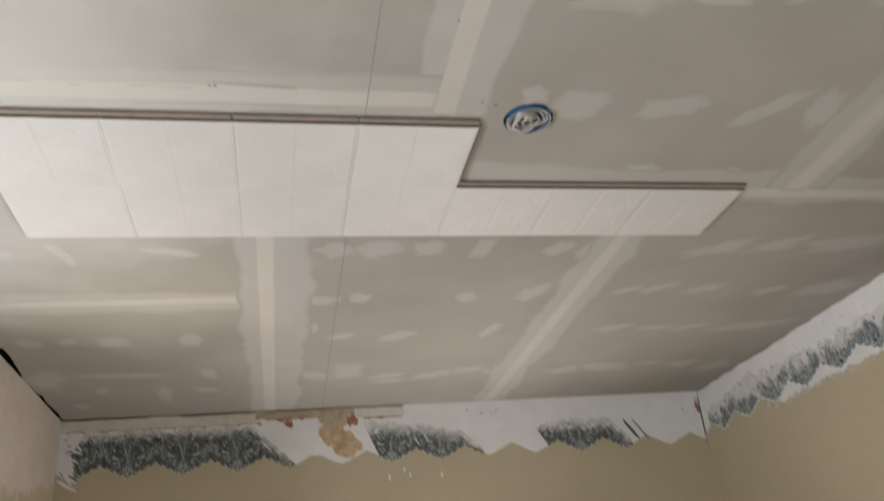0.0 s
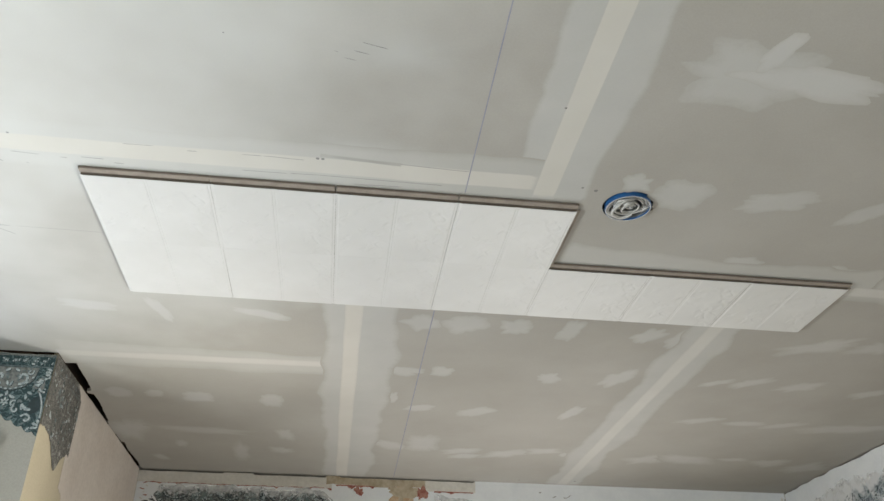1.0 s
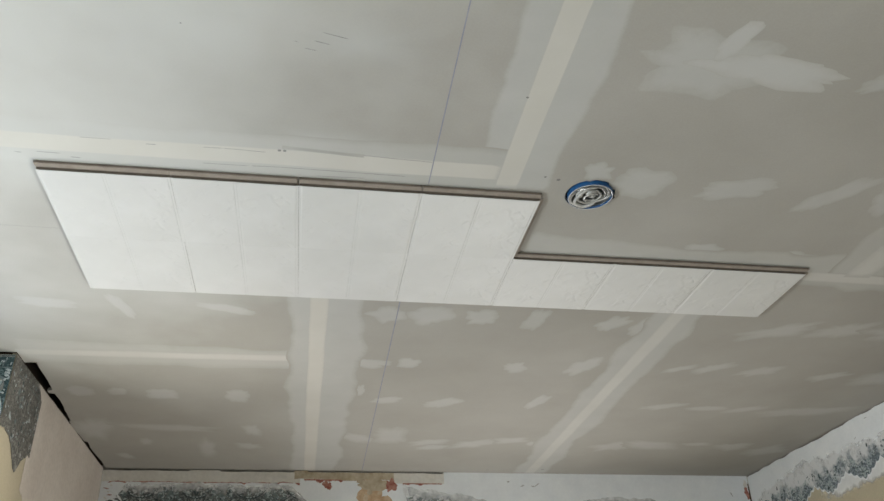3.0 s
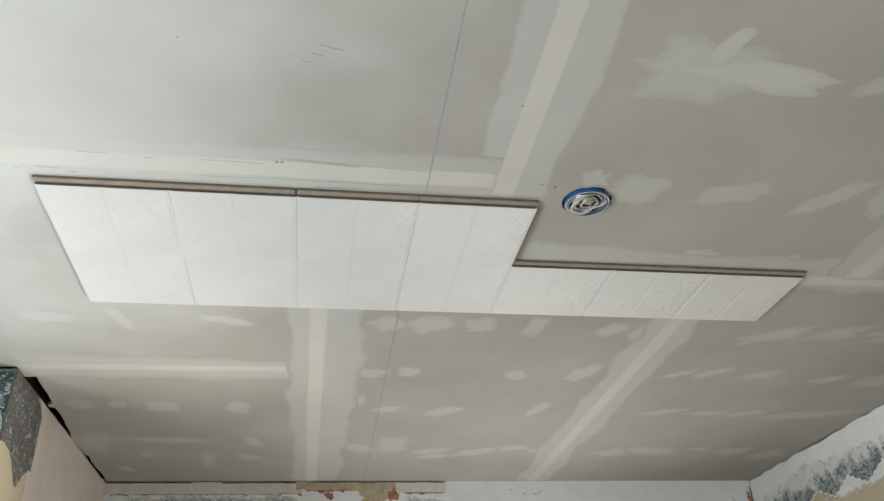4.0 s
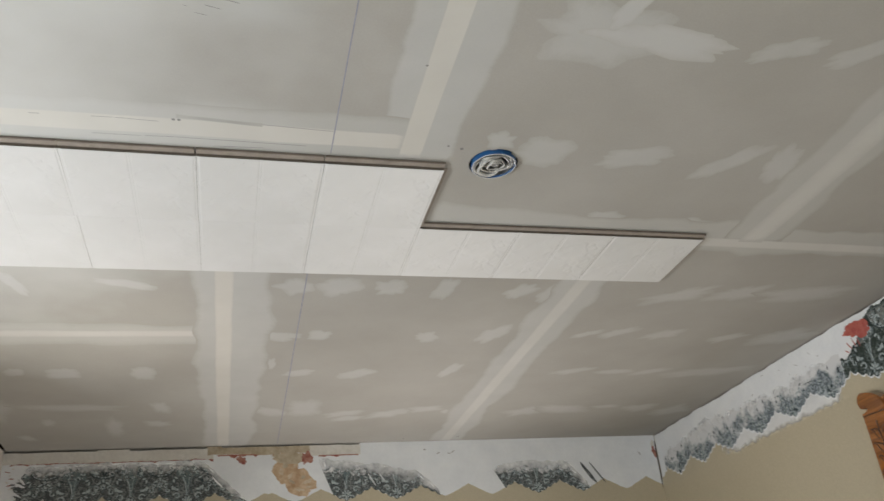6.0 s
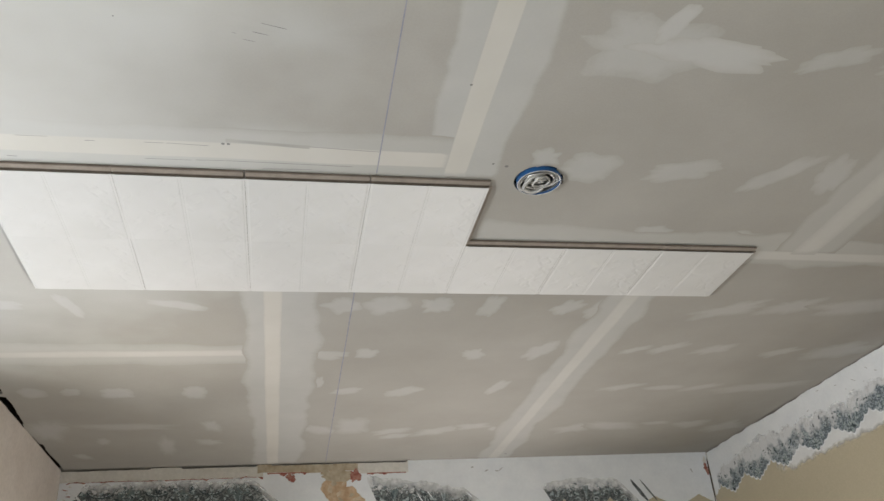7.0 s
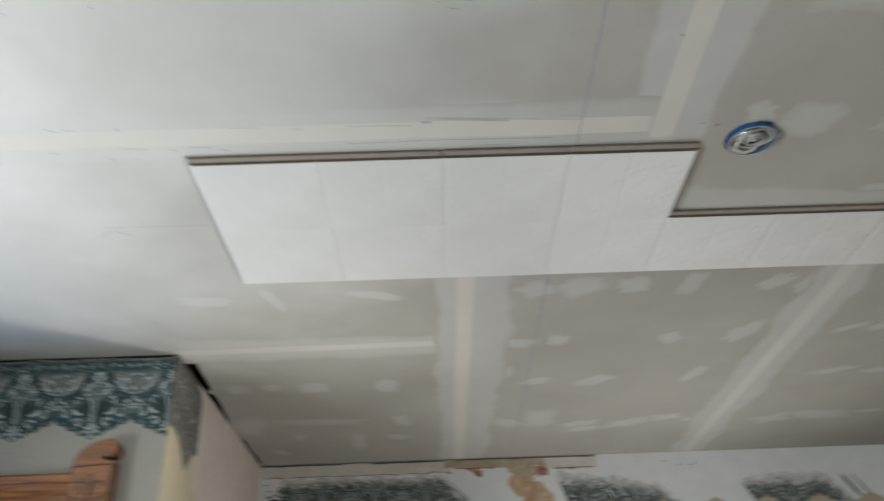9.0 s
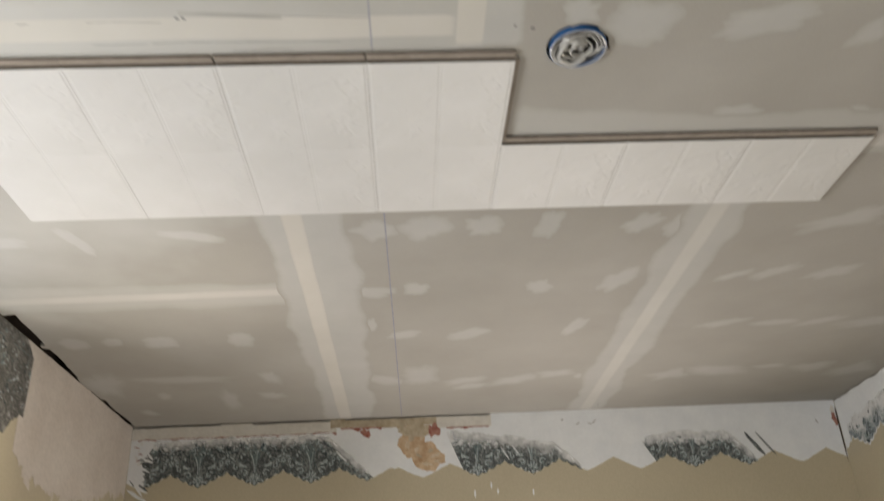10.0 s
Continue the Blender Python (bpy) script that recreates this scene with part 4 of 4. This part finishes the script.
                dot(u, z, 0.0098, 0.0048, h * (20 + 60 * (j % 2)), 0 if j % 3 else 1)

        # half-round panel with paired scrolls between the tents
        def hem(f):
            return TIP + 0.158 + 0.080 * (1 - math.sqrt(max(0.0, 1 - f * f))) - 0.0030 * abs(math.sin(f * 9))

        for j in range(20):
            f, g = j / 10 - 1, (j + 1) / 10 - 1
            out.append(([(v + f * 0.086, hem(f)), (v + g * 0.086, hem(g)), (v + g * 0.086, TIP + 0.243), (v + f * 0.086, TIP + 0.243)], 2))
            stroke([(v + f * 0.088, hem(f)), (v + g * 0.088, hem(g))], 0.0024, 3)
            dot(v + f * 0.082, hem(f) + 0.006, 0.0056, 0.0030, 50 * f, 0 if j % 2 else 1)
        for h in (-1, 1):
            scroll(v + h * 0.037, TIP + 0.204, 0.025, -1.9, h, 0, 0.0050)
            dot(v + h * 0.037, TIP + 0.204, 0.0055, 0.0055, 0, 1)
            scroll(v + h * 0.060, TIP + 0.226, 0.012, 2.6, -h, 0, 0.0030)
            for j in range(9):
                dot(v + h * rng.uniform(0.008, 0.078), TIP + rng.uniform(0.185, 0.236), rng.uniform(0.004, 0.008), rng.uniform(0.002, 0.004), rng.uniform(0, 180), 1)
            dot(v + h * 0.006, TIP + 0.182, 0.0110, 0.0040, h * 70, 0)
            dot(v + h * 0.016, TIP + 0.232, 0.0100, 0.0042, -h * 30, 0)
            # below the panel
            dot(v + h * 0.020, TIP + 0.134, 0.0120, 0.0050, -h * 28, 0)
            scroll(v + h * 0.030, TIP + 0.110, 0.0125, 1.0, h, 0, 0.0032)
        fan(v, TIP + 0.116, 6, 0.0090, 0.0062, 0.0036, math.pi / 2, 0)
        dot(v, TIP + 0.146, 0.0048, 0.0100, 0, 0)
        dot(v, TIP + 0.096, 0.0042, 0.0080, 0, 1)
        # beaded rail along the top
        for j in range(8):
            u = c + j * PERIOD / 8
            dot(u, TIP + 0.268, 0.0085, 0.0085, 0, 1)
            dot(u, TIP + 0.268, 0.0035, 0.0035, 0, 0)
            for a in range(5):
                dot(u + rng.uniform(-0.013, 0.013), TIP + 0.268 + rng.uniform(-0.012, 0.012), rng.uniform(0.003, 0.006), 0.0022, rng.uniform(0, 180), rng.choice((0, 0, 1)))
        stroke([(c + j * PERIOD / 4, TIP + 0.247) for j in range(5)], 0.0016, 1)
        stroke([(c + j * PERIOD / 4, TIP + 0.288) for j in range(5)], 0.0022, 2)
    return out


def border(wall, u0, u1, bot, top, mat, label, wear=None, keep=None):
    """A length of scalloped border paper with its print, stuck on the wall."""
    piece = layer("wallpaper_border", wall, u0, u1, bot, top, 0.0022, mat, None, "", wear=wear, rows=8, step=0.003)
    tagged(piece, label, "wallpaper border", "wallpaper border remnants")
    verts, faces, mats = [], [], []
    rng = random.Random(int(abs(u0) * 100))
    zoff = 0
    up = RAISED.get(wall, 0.0)
    for flat, m in motif(PH[wall], min(u0, u1), max(u0, u1)):
        pts = [(p[0], p[1] + up) for p in flat]
        cu = sum(p[0] for p in pts) / len(pts)
        if not min(u0, u1) + 0.003 < cu < max(u0, u1) - 0.003:
            continue
        if any(not bot(min(max(p[0], u0), u1)) - 0.0005 < p[1] < top(min(max(p[0], u0), u1)) + 0.0005 for p in pts):
            continue
        cz = sum(p[1] for p in pts) / len(pts)
        if keep and (m == 3 and len(pts) == 8 or rng.random() > keep(cu, cz)):
            continue
        b = len(verts)
        lift = {2: 0.0003, 1: 0.0006, 3: 0.0009, 0: 0.0012}[m]
        zoff = (zoff + 1) % 7
        verts += [on(wall, min(max(p[0], u0), u1), p[1], 0.0022 + lift + zoff * 0.00003) for p in pts]
        faces.append(tuple(range(b, len(verts))))
        mats.append(m)
    me = mesh_of("print", verts, faces, [PRINT_LIGHT, PRINT_MID, PRINT_TAUPE, PRINT_DARK])
    me.polygons.foreach_set("material_index", mats)
    tagged(part("print", me, piece, "pale leaf and scroll print"), kind="stuff")
    return piece


def lower(wall):
    return lambda u: scallop(u, PH[wall], 0.011) + 0.004


# whole border on the alcove wall
border("alcove", -1.168, LEFT - 0.001, lower("alcove"), lambda u: H - alcove_gap(u) - 0.003 - 0.004 * max(0, fbm(u, 60, 9)), TEAL,
       "dark teal wallpaper border with scalloped edge and classical print", None)
# round the corner, dusty and torn
border("return", ALC + 0.001, 1.53, lambda u: 2.15 + 0.035 * math.sin((u - 1.17) * 22) * 0.6 + 0.05 * max(0, (1.28 - u) / 0.12) * 0.6 - 0.045 * math.exp(-((u - 1.40) / 0.05) ** 2) + 0.010 * fbm(u, 61, 20),
       lambda u: H - return_gap(u) - 0.002 - (0.05 * max(0, (u - 1.46) / 0.07)), DUSTY, "dusty grey torn wallpaper border wrapped round the corner", lambda u, z: 0.5 + 0.4 * (u - 1.16) / 0.37, lambda u, z: 0.14)


def far_a(u):
    t = 2.352 + 0.016 * fbm(u, 71, 13) - 0.05 * max(0, (0.095 - u) / 0.04)
    if u > 0.90:
        t -= (u - 0.90) * 0.86
    return t


border("far", 0.055, 1.135, lower("far"), far_a, GREY, "dark grey torn wallpaper border with scalloped lower edge",
       lambda u, z: max(0, (z - 2.27) / 0.10) * 0.75 + max(0, (0.12 - u) * 4), lambda u, z: 0.97 - max(0, (z - 2.27) * 5.5))


def far_b(u):
    t = 2.352 - (u - 1.5) * 0.15 + 0.014 * fbm(u, 73, 13)
    if u > 2.02:
        t -= (u - 2.02) * 0.85
    return t


border("far", 1.500, 2.170, lambda u: max(lower("far")(u), 2.34 - (u - 1.50) * 2.4), far_b, GREY, "dark grey torn wallpaper border with scalloped lower edge",
       lambda u, z: max(0, (z - 2.24) / 0.09) * 0.9, lambda u, z: 0.98 - max(0, (z - 2.24) * 5))


def far_c(u):
    t = 2.278 + 0.02 * math.sin((u - 2.45) * 6) + 0.012 * fbm(u, 75, 16)
    if u > 2.90:
        t -= (u - 2.90) * 0.95
    return t


border("far", 2.455, 3.035, lambda u: max(lower("far")(u), 2.30 - (u - 2.44) * 1.7), far_c, GREY, "dark grey torn wallpaper border with scalloped lower edge",
       lambda u, z: max(0, (z - 2.22) / 0.08) * 0.95, lambda u, z: 0.98 - max(0, (z - 2.22) * 6))
# filler dragged over the torn upper edges
for u0, u1, edge, fall, most in ((0.06, 1.13, far_a, 0.06, 0.45), (1.50, 2.165, far_b, 0.085, 0.58), (2.46, 3.03, far_c, 0.075, 0.58)):
    layer("filler_smear", "far", u0, u1, lambda u: max(edge(u) - fall, lower("far")(u) + 0.01), lambda u: edge(u) + 0.012, 0.0041, FILM, wall_far, "white filler dragged thinly over the torn paper",
          wear=lambda u, z: most * max(0.0, min(1.0, (z - edge(u) + fall) / fall)) * min(1.0, (u - u0) / 0.04, (u1 - u) / 0.04), rows=7)
# white strokes dragged by the scraper across paper and paint
brush = random.Random(12)
for k in range(26):
    u = 1.60 + 1.05 * brush.random()
    blob("plaster_stroke", "return", u, return_low(u) - brush.uniform(-0.025, 0.02), brush.uniform(0.015, 0.055), brush.uniform(0.006, 0.022), 0.0013 + k * 0.00001, PINKISH, wall_return, k * 1.9, 0.6, deg=brush.uniform(70, 150), n=22)
for k in range(14):
    blob("plaster_stroke", "far", brush.uniform(0.0, 0.06), brush.uniform(2.10, 2.33), brush.uniform(0.02, 0.06), brush.uniform(0.003, 0.008), 0.0042 + k * 0.00002, PLASTER, wall_far, k * 2.3, 0.4, deg=brush.uniform(-65, -20), n=16)
for u, z in ((0.955, 2.315), (1.005, 2.285), (0.985, 2.255), (1.055, 2.235), (2.045, 2.245), (2.10, 2.205), (1.83, 2.255), (1.78, 2.235), (2.93, 2.245), (2.98, 2.215)):
    blob("plaster_stroke", "far", u, z, brush.uniform(0.025, 0.045), brush.uniform(0.003, 0.006), 0.0046, PLASTER, wall_far, u * 7, 0.4, deg=brush.uniform(-60, -40), n=16)
for k in range(7):
    blob("torn_sliver", "far", 0.045 + 0.03 * brush.random(), 2.17 + 0.022 * k, brush.uniform(0.02, 0.035), brush.uniform(0.003, 0.007), 0.0038 + k * 0.00002, GREY, wall_far, k * 3.7, 0.4, deg=brush.uniform(-50, 20), n=16)
# slivers left by the scraper
for u, w in ((3.02, 0.010), (3.075, 0.005)):
    blob("torn_sliver", "far", u, 2.235, 0.075, w, 0.0024, GREY, wall_far, u, 0.25, deg=-55, n=20)
blob("torn_sliver", "far", 0.03, 2.155, 0.05, 0.010, 0.0024, GREY, wall_far, 9.4, 0.3, deg=-30, n=20)


def right_top(u):
    lumps = 0.016 * abs(math.sin((u - 2.195) * math.pi / PERIOD * 2)) + 0.012 * fbm(u, 77, 14)
    return 2.312 + 0.034 * math.exp(-((u - 2.10) / 0.20) ** 2) - 0.016 * math.exp(-((u - 1.45) / 0.12) ** 2) - 0.02 * max(0, (u - 2.40) / 0.2) + lumps


def right_bot(u):
    return right_lobe(u) + 0.004


border("right", 1.030, 2.615, right_bot, right_top, BLUEGREY, "blue-grey torn wallpaper border with patchy remains",
       lambda u, z: 0.26 + max(0, (z - 2.22) / 0.12) * 0.60 + 0.20 * max(0, wob(u, 81, 5)), lambda u, z: 0.80 - max(0, (z - 2.215) * 9))


def green_top(u):
    return 2.300 + 0.13 * max(0.0, min(1.0, (0.97 - u) / 0.18)) + 0.014 * fbm(u, 83, 20) + 0.012 * fbm(u, 85, 45)


border("right", 0.15, 1.030, right_bot, lambda u: min(green_top(u), H - right_gap(u) - 0.003), GREEN, "dark green wallpaper border, still whole, with scalloped edge",
       lambda u, z: max(0, (z - 2.30) / 0.10) * 0.6 * max(0.0, (u - 0.85) / 0.2), lambda u, z: 0.95)

layer("filler_smear", "right", 1.10, 2.60, lambda u: max(right_top(u) - 0.085, right_bot(u) + 0.012), lambda u: right_top(u) + 0.010, 0.0041, FILM, wall_right, "white filler dragged thinly over the torn paper",
      wear=lambda u, z: (0.30 + 0.2 * wob(u, 91, 7)) * max(0.0, min(1.0, (z - right_top(u) + 0.085) / 0.085)) * min(1.0, (u - 1.10) / 0.05, (2.60 - u) / 0.05), rows=7)

# ---- oak window cornices ----
def end_board(x0, x1, z0, z1, y0, y1):
    """Upright end board whose top rolls into a scroll."""
    pts = [(x0, z0), (x1, z0), (x1, z1 - 0.078), (x1 - 0.022, z1 - 0.074), (x1 - 0.034, z1 - 0.066), (x1 - 0.030, z1 - 0.060), (x1 - 0.016, z1 - 0.063)]
    pts += [(x1 - 0.022 + 0.031 * math.cos(a), z1 - 0.033 + 0.033 * math.sin(a)) for a in [-0.85 + k * 0.22 for k in range(12)]]
    pts += [(x0 + 0.134 - 0.130 * math.sin(a), z1 - 0.089 + 0.089 * math.cos(a)) for a in [0.35 + k * 0.17 for k in range(8)]]
    bm = bmesh.new()
    f = bm.faces.new([bm.verts.new((x, y0, z)) for x, z in pts])
    g = bmesh.ops.extrude_face_region(bm, geom=[f])
    for v in g["geom"]:
        if isinstance(v, bmesh.types.BMVert):
            v.co.y = y1
    bmesh.ops.bevel(bm, geom=[e for e in bm.edges if abs(e.verts[0].co.y - e.verts[1].co.y) < 1e-6], offset=0.004, segments=2, affect="EDGES")
    bmesh.ops.recalc_face_normals(bm, faces=bm.faces[:])
    me = bpy.data.meshes.new("end_board")
    bm.to_mesh(me)
    bm.free()
    me.materials.append(WOOD)
    return me


W, BASE, DEEP = 0.136, -0.40, 0.065      # end board: width, foot below the scroll's top, depth


def rail_mesh(length):
    """Long moulded rail: a stepped and rounded section run along x."""
    sec = [(0.0, -0.114), (0.030, -0.112), (0.036, -0.119), (0.036, -0.139), (0.028, -0.146), (0.030, -0.164), (0.026, -0.184), (0.017, -0.199), (0.020, -0.204), (0.024, -0.214),
           (0.024, -0.244), (0.016, -0.254), (0.012, -0.279), (0.012, -0.339), (0.020, -0.344), (0.020, -0.369), (0.0, -0.374)]
    n = len(sec)
    verts = [(x, -0.025 - d, z) for x in (-length, 0.004) for d, z in sec]
    faces = [(i, i + 1, n + i + 1, n + i) for i in range(n - 1)] + [tuple(range(n)), tuple(range(2 * n - 1, n - 1, -1)), (0, n, 2 * n - 1, n - 1)]
    return mesh_of("rail", verts, faces, WOOD)


def window_cornice(m, length, label):
    """Cornice with one carved end board; origin on the wall at the board's inner edge, level with the scroll's top."""
    cornice = new("window_cornice")
    cornice.matrix_world = m
    board = part("end_board", end_board(0.0, W, BASE, 0.0, -DEEP, -0.002), cornice)
    mid = W / 2
    # incised leaf sprays: a stem and paired lobed leaves, tips curling outwards
    for k in range(5):
        z = -0.135 - 0.052 * k
        for h in (-1, 1):
            reach = (0.040, 0.050, 0.046, 0.052, 0.044)[k]
            pts = [(mid + h * (0.006 + reach * t), -DEEP + 0.0006, z - 0.030 + 0.050 * t - 0.034 * t * t * t + 0.004 * math.sin(7 * t + k)) for t in [q / 8 for q in range(9)]]
            tube("carved_leaf", pts, 0.0030, CARVED, board, "dark carved leaf")
            pts = [(mid + h * (0.016 + 0.55 * reach * t), -DEEP + 0.0006, z - 0.052 + 0.030 * t + 0.010 * t * t) for t in [q / 5 for q in range(6)]]
            tube("carved_leaf", pts, 0.0024, CARVED, board, "dark carved leaf")
    tube("carved_stem", [(mid + 0.006 * math.sin(z * 30), -DEEP - 0.0002, z) for z in [-0.120 - 0.028 * q for q in range(10)]], 0.0032, CARVED, board, "dark carved stem")
    tube("scroll_groove", [(0.003 + 0.0162 * k, -DEEP - 0.0004, -0.094 + 0.0006 * k) for k in range(9)], 0.0022, CARVED, board, "dark carved groove")
    part("rail", rail_mesh(length), cornice)
    box("backing_board", (-length, -0.024, BASE), (-0.002, -0.003, -0.119), WOOD, cornice)
    return tagged(cornice, label, "window cornice")


window_cornice(pose(-0.312, ALC, 2.119), 0.853, "honey oak window cornice with carved scroll-topped end board")
# on the side wall its scroll turns towards the far corner
side_cornice = pose(RIGHT, 0.805, 2.118) @ Matrix(((0, 1, 0, 0), (1, 0, 0, 0), (0, 0, 1, 0), (0, 0, 0, 1)))
window_cornice(side_cornice, 0.90, "honey oak window cornice on the tan side wall")
